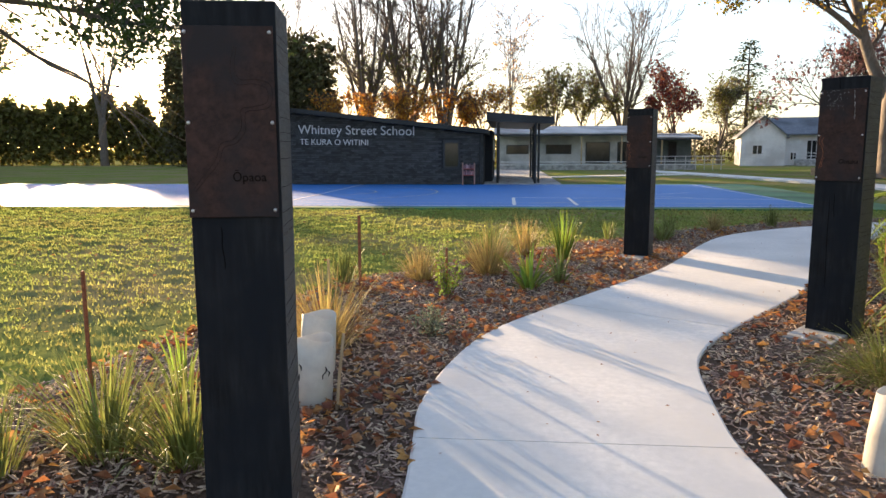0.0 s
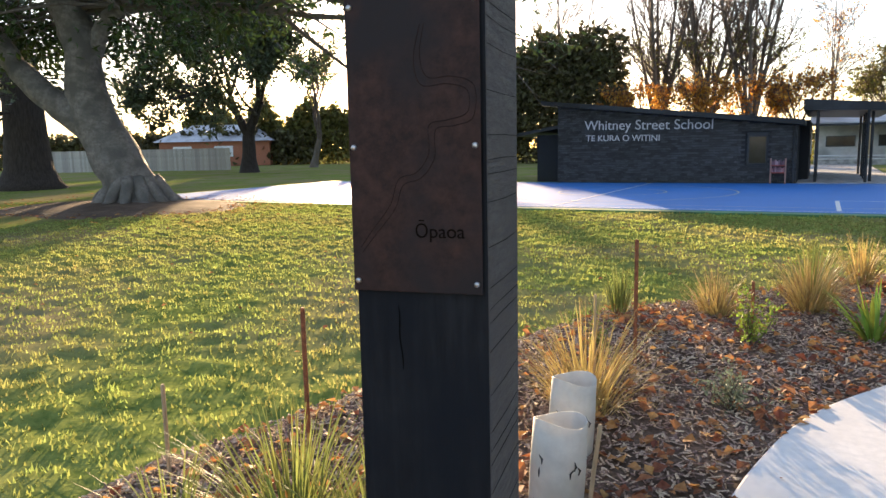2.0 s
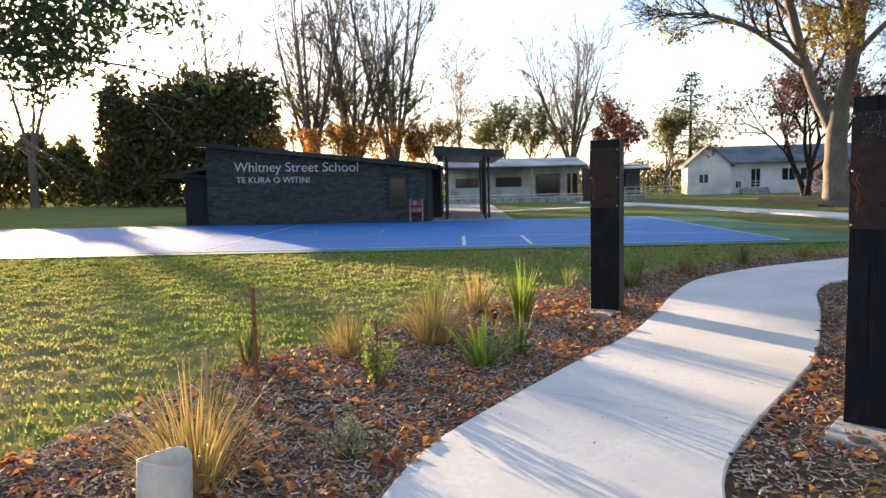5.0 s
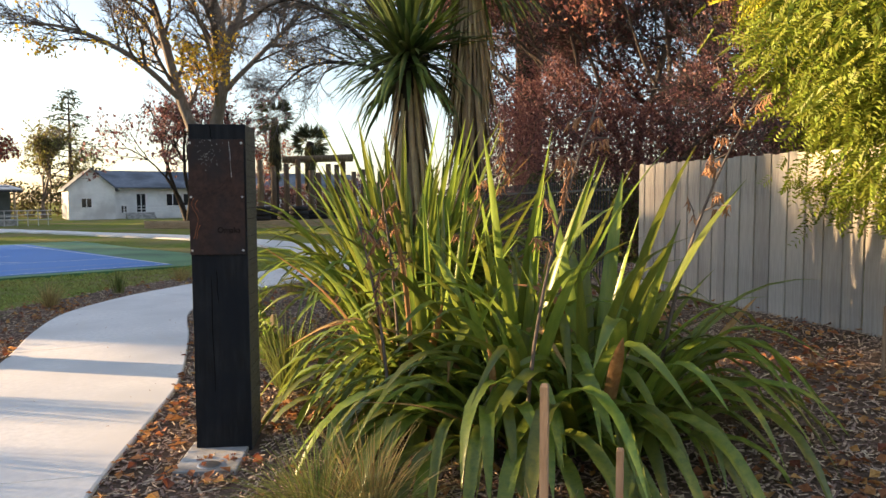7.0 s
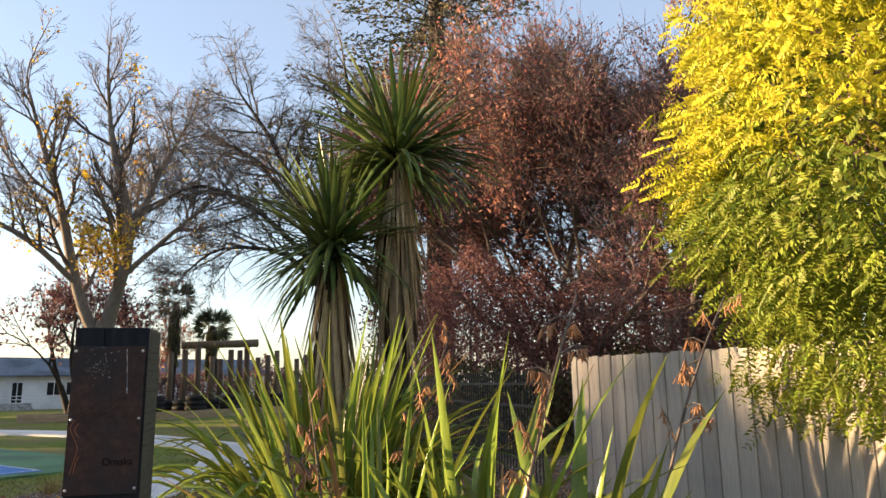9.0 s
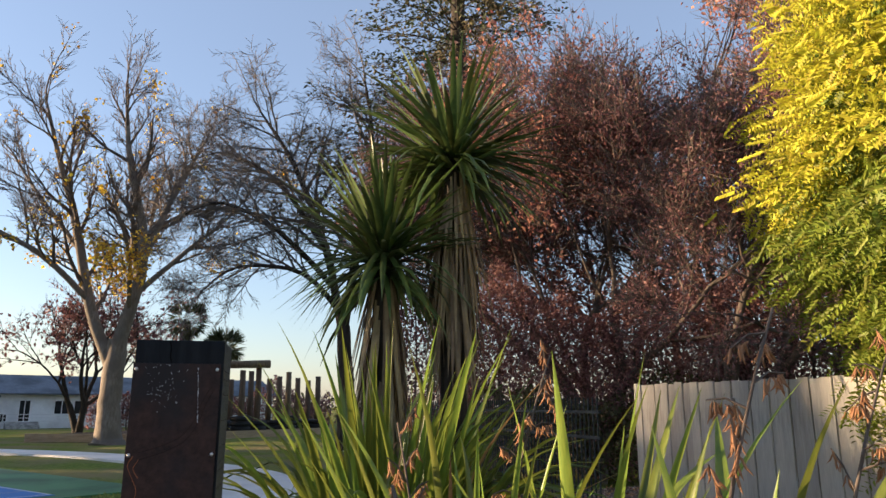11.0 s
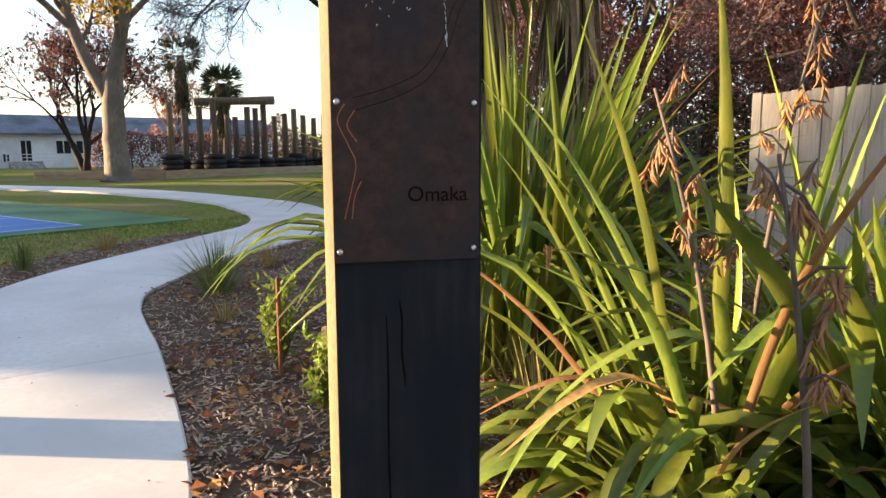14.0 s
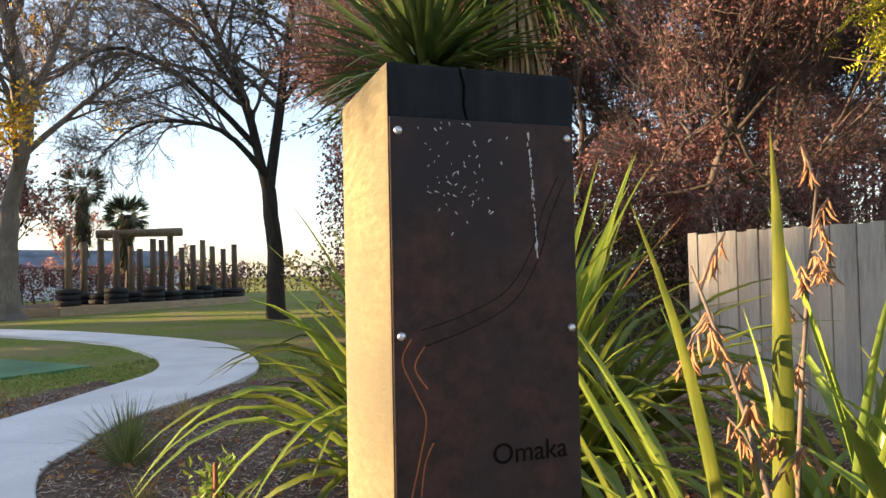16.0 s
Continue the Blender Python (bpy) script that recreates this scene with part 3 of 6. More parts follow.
# ---- school building, canopy and far buildings ----
def school():
    t = thing("school_building", pose(0, 0, 0), "low charcoal brick school building with sloping metal roof", "building")
    X0, X1, Y0, Y1 = -9.0, -0.52, 28.45, 36.0
    top = lambda x: 2.98 - (x - X0) / (X1 - X0) * 0.98
    m = Mesh()
    m.add([(X0, Y0, -0.1), (X1, Y0, -0.1), (X1, Y0, top(X1)), (X0, Y0, top(X0)), (X0, Y1, -0.1), (X1, Y1, -0.1), (X1, Y1, top(X1)), (X0, Y1, top(X0))],
          [(0, 1, 2, 3), (1, 5, 6, 2), (4, 7, 6, 5), (0, 3, 7, 4), (3, 2, 6, 7)])
    part("wall", m, M_MORTAR, t)
    rng = random.Random(3)
    b = Mesh()
    z, row = 0.02, 0
    while z < 2.95:
        x = X0 - (row % 2) * 0.12
        while x < X1:
            a, c = max(x, X0), min(x + 0.228, X1)
            if c - a > 0.05 and z + 0.076 < top(c) and not (-2.18 < a + 0.1 < -1.36 and 0.55 < z < 1.8):
                d = rng.uniform(0.006, 0.018)
                b.box(a, Y0 - d, z, c, Y0 + 0.01, z + 0.074)
            x += 0.24
        z += 0.086
        row += 1
    tagged(part("bricks", b, M_BRICK, t, "dark painted brick courses"), kind="stuff")
    m = Mesh()
    xa, xb, za, zb = X0 - 0.55, X1 + 0.2, 3.02, 1.98
    m.add([(xa, Y0 - 0.5, za), (xb, Y0 - 0.5, zb), (xb, Y1 + 0.4, zb), (xa, Y1 + 0.4, za), (xa, Y0 - 0.5, za + 0.17), (xb, Y0 - 0.5, zb + 0.17), (xb, Y1 + 0.4, zb + 0.17), (xa, Y1 + 0.4, za + 0.17)],
          [(0, 3, 2, 1), (4, 5, 6, 7), (0, 1, 5, 4), (1, 2, 6, 5), (2, 3, 7, 6), (3, 0, 4, 7)])
    part("roof", m, M_DARKMETAL, t, "charcoal metal roof and fascia")
    w = part("window", bevelled(-2.1, Y0 - 0.03, 0.62, -1.42, Y0 + 0.05, 1.77, 0.01, M_DARKMETAL, "window"), None, t)
    m = Mesh()
    m.box(-2.02, Y0 - 0.036, 0.72, -1.5, Y0 - 0.032, 1.62)
    part("pane", m, M_GLASS, w, "dark reflecting glass")
    m = Mesh()
    m.box(-2.16, Y0 - 0.07, 0.56, -1.36, Y0 - 0.0, 0.62)
    part("sill", m, M_DARKMETAL, w)
    part("lettering", text_mesh("Whitney Street School", M_SIGN, 4.69, 0.012), None, t, "pale lettering naming the school", m=pose(-7.93, Y0 - 0.035, 2.03, 90, 1.1, 0))
    part("lettering", text_mesh("TE KURA O WITINI", M_SIGN, 2.77, 0.012), None, t, "smaller pale lettering", m=pose(-7.86, Y0 - 0.035, 1.6, 90, 0.9, 0))
    m = Mesh()
    m.tube([(-0.62, Y0 - 0.1, 0), (-0.62, Y0 - 0.1, 1.95)], [0.05, 0.05], 8)
    part("downpipe", m, M_DARKMETAL, t)
    m = Mesh()
    m.box(-2.0, Y0 - 0.55, 2.3, -1.84, Y0 - 0.5, 2.4).box(-1.95, Y0 - 0.6, 2.2, -1.88, Y0 - 0.55, 2.3)
    part("floodlight", m, M_DARKMETAL, t, "small white security lamp")
    a = thing("annex", pose(0, 0, 0), "low dark annex beside the school wall", "building")
    m = Mesh()
    m.box(-10.15, 29.2, -0.1, -9.0, 35, 1.9)
    part("wall", m, M_MORTAR, a)
    m = Mesh()
    m.add([(-10.9, 28.8, 1.85), (-9.0, 28.8, 2.15), (-9.0, 35.2, 2.15), (-10.9, 35.2, 1.85), (-10.9, 28.8, 1.98), (-9.0, 28.8, 2.28), (-9.0, 35.2, 2.28), (-10.9, 35.2, 1.98)],
          [(0, 3, 2, 1), (4, 5, 6, 7), (0, 1, 5, 4), (1, 2, 6, 5), (2, 3, 7, 6), (3, 0, 4, 7)])
    part("roof", m, M_DARKMETAL, a)


school()
bk = thing("bookcase", pose(-1.32, 28.05, 0.01), "small pink-edged book stand with two full shelves", "bookcase")
for xx in (0, 0.46):
    m = Mesh()
    m.box(xx, 0, 0, xx + 0.04, 0.24, 0.86)
    part("side_panel", m, mat("bookcase_wood", (0.35, 0.2, 0.17), (0.45, 0.27, 0.22), 10, 0.6, 0.1), bk)
for zz in (0.36, 0.6):
    m = Mesh()
    m.box(0.04, 0, zz, 0.46, 0.24, zz + 0.03)
    part("shelf", m, mat("shelf_red", (0.3, 0.06, 0.05), (0.38, 0.08, 0.07), 10, 0.6, 0.1), bk)
M_BOOK = mat("book_spine", (0.25, 0.08, 0.1), (0.4, 0.3, 0.34), 3, 0.6, 0, vary=0.6)
for zz in (0.392, 0.632):
    for i in range(8):
        m = Mesh()
        h = 0.13 + 0.05 * ((i * 7) % 3) / 2
        m.box(0.05 + i * 0.05, 0.03, zz, 0.09 + i * 0.05, 0.2, zz + h)
        solid("book", m, M_BOOK, "worn book standing on the outdoor shelf", "book", group="books on the stand", m=pose(-1.32, 28.05, 0.01))

can = thing("canopy", pose(0, 0, 0), "charcoal flat-roofed walkway canopy on slender steel posts", "canopy")
m = Mesh()
m.add([(-0.4, 29.0, 2.5), (2.3, 29.0, 2.38), (2.3, 38, 2.38), (-0.4, 38, 2.5), (-0.4, 29.0, 2.86), (2.3, 29.0, 2.64), (2.3, 38, 2.64), (-0.4, 38, 2.86)],
      [(0, 3, 2, 1), (4, 5, 6, 7), (0, 1, 5, 4), (1, 2, 6, 5), (2, 3, 7, 6), (3, 0, 4, 7)])
part("roof", m, M_DARKMETAL, can)
for px, py in ((0.05, 29.3), (1.55, 29.1), (1.72, 29.9), (1.6, 31.5), (1.62, 33.5), (1.6, 36), (0.05, 33)):
    m = Mesh()
    m.tube([(px, py, 0), (px, py, 2.45)], [0.05, 0.05], 8)
    part("post", m, M_DARKMETAL, can)
m = Mesh()
m.box(-0.5, 28.4, -0.05, 2.6, 49.5, 0.02)
solid("walkway", m, M_PAD, "pale concrete walkway under the canopy", "walkway", "structure")
en = thing("entry_block", pose(0, 0, 0), "dark glazed school entry beside the walkway", "building")
m = Mesh()
m.box(-0.52, 31, -0.05, -0.2, 37, 2.2)
part("wall", m, M_MORTAR, en)
for i in range(4):
    m = Mesh()
    m.box(-0.19, 31.3 + i * 1.3, 0.9, -0.17, 32.3 + i * 1.3, 2.0)
    part("pane", m, M_GLASS, en)


def long_building(x0, x1, y, label, wall, roof, eave, ridge, windows, posts, depth=7, floor=0.35):
    t = thing("school_block", pose(0, 0, 0), label, "building")
    m = Mesh()
    m.box(x0, y + 1.6, -0.1, x1, y + depth, eave + 0.3)
    part("wall", m, wall, t)
    m = Mesh()
    m.box(x0, y, -0.1, x1, y + 1.6, floor)
    part("deck", m, M_PAD, t)
    m = Mesh()
    ov = 0.3
    yr = y + depth * 0.6
    m.add([(x0 - ov, y - 0.1, eave), (x1 + ov, y - 0.1, eave), (x1 + ov, yr, ridge), (x0 - ov, yr, ridge), (x0 - ov, y - 0.1, eave + 0.1), (x1 + ov, y - 0.1, eave + 0.1), (x1 + ov, yr, ridge + 0.1), (x0 - ov, yr, ridge + 0.1)],
          [(0, 3, 2, 1), (4, 5, 6, 7), (0, 1, 5, 4), (1, 2, 6, 5), (2, 3, 7, 6), (3, 0, 4, 7)])
    part("roof", m, roof, t)
    m = Mesh()
    m.box(x0 - ov, y - 0.14, eave - 0.1, x1 + ov, y - 0.1, eave + 0.02)
    part("fascia", m, M_DARKMETAL, t)
    for a, b, z0, z1 in windows:
        w = part("window", bevelled(a, y + 1.55, z0, b, y + 1.62, z1, 0.01, M_DARKMETAL, "window"), None, t)
        m = Mesh()
        m.box(a + 0.06, y + 1.54, z0 + 0.06, b - 0.06, y + 1.545, z1 - 0.06)
        part("pane", m, M_GLASS, w)
    for px in posts:
        m = Mesh()
        m.box(px, y, floor, px + 0.1, y + 0.1, eave)
        part("post", m, M_STAKE, t)
    for zz in (0.55, 0.75):
        m = Mesh()
        m.box(x0, y - 0.02, zz - 0.25, x1, y, zz - 0.2)
        part("rail", m, M_WHITE, t)
    return t


long_building(-0.2, 9.0, 50, "long white school block with verandah and low pale roof", M_CREAM, M_ROOFPALE, 2.4, 3.0,
              [(0.4, 2.0, 1.05, 1.7), (3.2, 5.0, 1.05, 1.72), (6.0, 7.7, 0.4, 1.9), (8.2, 8.9, 0.4, 1.9)], [2.6, 5.5, 8.2])
long_building(9.9, 13.4, 50.5, "small grey-green school block with pale porch roof", M_GREYWALL, M_ROOFPALE, 2.1, 2.4, [(11.8, 12.4, 0.4, 1.9)], [11, 13.2], 5)
rl = thing("ramp_railing", pose(0, 0, 0), "galvanised tubular railing along an access ramp", "railing")
for zz in (0.35, 0.65, 0.9):
    m = Mesh()
    m.tube([(10.2, 48.6, zz), (12.8, 48.4, zz), (15.0, 49.6, zz)], [0.025] * 3, 6)
    part("rail", m, M_STEEL, rl)
for k in range(8):
    x = 10.2 + 0.65 * k
    y = 48.6 - 0.08 * (x - 10.2) if x < 12.8 else 48.4 + 0.55 * (x - 12.8)
    m = Mesh()
    m.tube([(x, y, 0), (x, y, 0.9)], [0.025, 0.025], 6)
    part("post", m, M_STEEL, rl)


def white_house():
    t = thing("white_house", pose(19.9, 62, 0, 0, 0, -14), "white weatherboard gabled building with grey roof and verandah", "house")
    g0, gw, e, ap = 0.0, 3.4, 2.5, 4.0
    m = Mesh()
    m.add([(0, 0, -0.1), (gw, 0, -0.1), (gw, 0, e), (gw / 2, 0, ap), (0, 0, e), (0, 8, -0.1), (gw, 8, -0.1), (gw, 8, e), (gw / 2, 8, ap), (0, 8, e)],
          [(0, 1, 2, 3, 4), (1, 6, 7, 2), (6, 5, 9, 8, 7), (5, 0, 4, 9)])
    part("wall", m, M_WHITE, t)
    for k in range(14):
        m = Mesh()
        m.box(0.0, -0.02, 0.1 + k * 0.17, gw, 0.0, 0.14 + k * 0.17)
        part("weatherboard", m, M_WHITE, t)
    m = Mesh()
    m.box(gw, 1.8, -0.1, 26, 8, 2.6)
    part("wall", m, M_WHITE, t)
    for sgn in (0, 1):
        m = Mesh()
        a, b = (gw / 2, gw + 0.3) if sgn else (-0.3, gw / 2)
        za, zb = (ap, e - 0.25) if sgn else (e - 0.25, ap)
        m.add([(a, -0.3, za), (b, -0.3, zb), (b, 8.2, zb), (a, 8.2, za), (a, -0.3, za + 0.1), (b, -0.3, zb + 0.1), (b, 8.2, zb + 0.1), (a, 8.2, za + 0.1)],
              [(0, 3, 2, 1), (4, 5, 6, 7), (0, 1, 5, 4), (1, 2, 6, 5), (2, 3, 7, 6), (3, 0, 4, 7)])
        part("roof", m, M_ROOFGREY, t)
    m = Mesh()
    m.add([(gw / 2, 1.2, 2.5), (26.3, 1.2, 2.5), (26.3, 5, 4.0), (gw / 2, 5, 4.0), (gw / 2, 1.2, 2.6), (26.3, 1.2, 2.6), (26.3, 5, 4.1), (gw / 2, 5, 4.1)],
          [(0, 3, 2, 1), (4, 5, 6, 7), (0, 1, 5, 4), (1, 2, 6, 5), (2, 3, 7, 6), (3, 0, 4, 7)])
    part("roof", m, M_ROOFGREY, t)
    for a, b, z0, z1, yy in ((0.9, 1.7, 0.9, 1.7, 0), (4.0, 4.5, 0.4, 1.1, 1.8), (5.2, 6.0, 0.4, 2.1, 1.8), (7.6, 8.7, 1.0, 2.1, 1.8), (9.0, 10.1, 1.0, 2.1, 1.8), (10.6, 11.4, 1.0, 2.1, 1.8), (12.6, 13.4, 0.6, 2.1, 1.8), (14.6, 15.6, 0.9, 2.1, 1.8), (18.5, 19.8, 0.9, 2.1, 1.8), (22, 23.5, 0.9, 2.1, 1.8)):
        w = part("window", bevelled(a, yy - 0.06, z0, b, yy + 0.02, z1, 0.01, M_WHITE, "window"), None, t)
        half = (b - a - 0.18) / 2
        for k in range(2):
            m = Mesh()
            m.box(a + 0.06 + k * (half + 0.06), yy - 0.066, z0 + 0.06, a + 0.06 + k * (half + 0.06) + half, yy - 0.062, z1 - 0.06)
            part("pane", m, M_GLASS, w)
    for k in range(6):
        m = Mesh()
        m.box(10.2 + k * 0.75, 0.3, 0, 10.32 + k * 0.75, 0.42, 2.45)
        part("verandah_post", m, M_WHITE, t)
    for zz in (0.5, 0.75, 1.0):
        m = Mesh()
        m.box(4, 0.3, zz, 22, 0.34, zz + 0.05)
        part("rail", m, M_WHITE, t)
    for k in range(4):
        m = Mesh()
        m.box(4.2, 0.2 - 0.25 * k, -0.02, 6.4, 0.5 - 0.25 * k, 0.5 - 0.12 * k)
        part("step", m, M_PAD, t)


white_house()

# ---- retaining bed with tyre-footed poles ----
rb = thing("retaining_wall", pose(0, 0, 0), "low timber retaining wall round a raised play bed", "retaining wall")
for (xa, ya), (xb, yb) in (((16.6, 39.8), (20.2, 34.9)), ((20.2, 34.9), (33, 36.5))):
    d = Vector((xb - xa, yb - ya, 0))
    for k in range(2):
        m = Mesh()
        m.box(0, -0.06, 0, d.length, 0.06, 0.19, pose(xa, ya, 0.2 * k - 0.02, 0, 0, math.degrees(math.atan2(d.y, d.x))))
        part("sleeper", m, M_WALLTIMBER, rb)
m = Mesh()
m.add([(16.7, 39.9, 0.3), (20.25, 35.0, 0.3), (33, 36.6, 0.3), (36, 48, 0.3), (16.7, 39.9, -0.1), (20.25, 35.0, -0.1), (33, 36.6, -0.1), (36, 48, -0.1)], [(0, 1, 2, 3), (0, 4, 5, 1), (1, 5, 6, 2), (2, 6, 7, 3), (3, 7, 4, 0)])
solid("play_bed", m, M_MULCH, "raised bark-filled play bed behind timber edging", "play area", "structure")


def tyre_pole(x, y, h, tyres=1):
    t = thing("tyre_pole", pose(x, y, 0.3), "rough timber pole standing in stacked black tyres", "pole", "poles in the play bed")
    m = Mesh()
    m.tube([(0, 0, 0), (0.02, 0.01, h * 0.5), (0.0, 0.02, h)], [0.19, 0.175, 0.16], 10)
    part("pole", m, M_POLE, t, smooth=True)
    for k in range(tyres):
        m = Mesh()
        z = 0.02 + 0.27 * k
        m.tube([(0, 0, z), (0, 0, z + 0.03), (0, 0, z + 0.13), (0, 0, z + 0.23), (0, 0, z + 0.26)], [0.42, 0.54, 0.57, 0.54, 0.42], 16)
        part("tyre", m, M_TYRE, t, smooth=True)


def along_bearing(t_deg, dist):
    """A place at that bearing to the right of +y from the end of the walk."""
    return 1.6 + dist * math.sin(radians(t_deg)), 4.7 + dist * math.cos(radians(t_deg))


for brg, dist, h, n in POLES:
    tyre_pole(*along_bearing(brg, dist), h, n)
m = Mesh()
pa, pb = along_bearing(34.0, 40), along_bearing(39.8, 41)
m.tube([(pa[0], pa[1], 3.82), ((pa[0] + pb[0]) / 2, (pa[1] + pb[1]) / 2, 3.92), (pb[0], pb[1], 4.02)], [0.22, 0.21, 0.24], 10)
solid("log_beam", m, M_POLE, "thick round log laid across the standing poles", "log", smooth=True)


# ---- fences ----
fa, fb = Vector((9.0, 6.46, 0)), Vector((6.15, 1.05, 0))
fd = (fb - fa).normalized()
fang = math.degrees(math.atan2(fd.y, fd.x))
fence = thing("paling_fence", pose(fa.x, fa.y, 0, 0, 0, fang), "weathered grey close-boarded timber paling fence", "fence")
rng = random.Random(8)
base_paling = [bevelled(0, -0.009, 0, 0.104, 0.009, 1.6, 0.003, M_PALING, "paling") for _ in range(1)][0]
k, run = 0, 0.0
while run < (fb - fa).length:
    p = fa + fd * run
    part("paling", base_paling, None, fence, m=pose(run, -0.006 + 0.012 * (k % 2) + rng.uniform(-0.002, 0.002), bed_rise(p.x, p.y) - 0.03 + rng.uniform(-0.01, 0.01), 0, rng.uniform(-0.25, 0.25), 0))
    run += 0.1065
    k += 1
for zz in (0.55, 1.6):
    m = Mesh()
    m.box(0, 0.02, zz, (fb - fa).length, 0.07, zz + 0.09)
    part("rail", m, M_PALING, fence)
bf = thing("metal_fence", pose(9.2, 7.0, 0, 0, 0, 52), "black vertical-bar metal fence behind the planting", "fence")
for zz in (0.25, 1.25, 1.55):
    m = Mesh()
    m.box(0, -0.015, zz, 12, 0.015, zz + 0.035)
    part("rail", m, M_DARKMETAL, bf)
bar = Mesh().box(-0.008, -0.008, 0, 0.008, 0.008, 1.62).data("bar", M_DARKMETAL)
for k in range(100):
    part("bar", bar, None, bf, m=pose(0.06 + 0.12 * k, 0, 0.12))
wf = thing("far_paling_fence", pose(-62, 40.3, 0, 0, 0, 18), "distant grey paling fence along the park edge", "fence")
farp = Mesh().box(0, -0.01, 0, 0.19, 0.01, 1.85).data("paling", M_PALING)
for k in range(95):
    part("paling", farp, None, wf, m=pose(k * 0.2, 0.01 * (k % 2), 0))
hs = thing("brick_house", pose(-64, 56, 0, 0, 0, 30), "distant red-brick bungalow behind the fence", "house")
m = Mesh()
m.box(0, 0, 0, 12, 7, 2.8)
part("wall", m, mat("red_brick_far", (0.3, 0.11, 0.06), (0.4, 0.17, 0.1), 8, 0.8, 0.2), hs)
m = Mesh()
m.add([(-0.5, -0.5, 2.7), (12.5, -0.5, 2.7), (12.5, 7.5, 2.7), (-0.5, 7.5, 2.7), (2.5, 3.5, 4.6), (9.5, 3.5, 4.6)], [(0, 1, 5, 4), (1, 2, 5), (2, 3, 4, 5), (3, 0, 4), (0, 3, 2, 1)])
part("roof", m, M_ROOFPALE, hs)
for a in (1.5, 6):
    m = Mesh()
    m.box(a, -0.05, 1, a + 2, 0.0, 2.2)
    part("window", m, M_WHITE, hs)


# ---- trees ----
THIN = [0.0]


def rand_dir(rng):
    while True:
        v = Vector((rng.uniform(-1, 1), rng.uniform(-1, 1), rng.uniform(-1, 1)))
        if 0.1 < v.length < 1:
            return v.normalized()


def grow(wood, tips, rng, p, d, length, r, level, levels, spread, up, droop, sides, kids, shrink, curl=0.18):
    """One branch and all that it bears, as tapered tubes; the ends go into tips."""
    n = 5 if level < 2 else 3 if level < levels - 1 else 2
    pts, rad = [p.copy()], [r]
    r_end = r * (0.68 if level < levels else 0.25)
    for i in range(n):
        d = (d + rand_dir(rng) * curl + Vector((0, 0, up - droop * level))).normalized()
        p = p + d * (length / n)
        pts.append(p.copy())
        rad.append(r + (r_end - r) * (i + 1) / n)
    wood.tube(pts, [max(q, THIN[0]) for q in rad], sides if level < 2 else 4 if level < 4 else 3, cap=False)
    if level >= levels - 2:
        tips.append((pts[-1], d.copy(), length))
        tips.append((pts[1], d.copy(), length))
    if level == levels:
        return
    count = rng.choice(kids)
    for j in range(count):
        axis = d.cross(rand_dir(rng)).normalized()
        nd = Matrix.Rotation(spread * rng.uniform(0.6, 1.3) * (0.45 if j == 0 else 1), 3, axis) @ d
        at = pts[-1] if j < 2 else pts[rng.randint(max(1, n - 2), n)]
        grow(wood, tips, rng, at, nd, length * shrink * rng.uniform(0.8, 1.15), r_end * (0.92 if j == 0 else 0.72), level + 1, levels, spread, up, droop, sides, kids, shrink, curl)


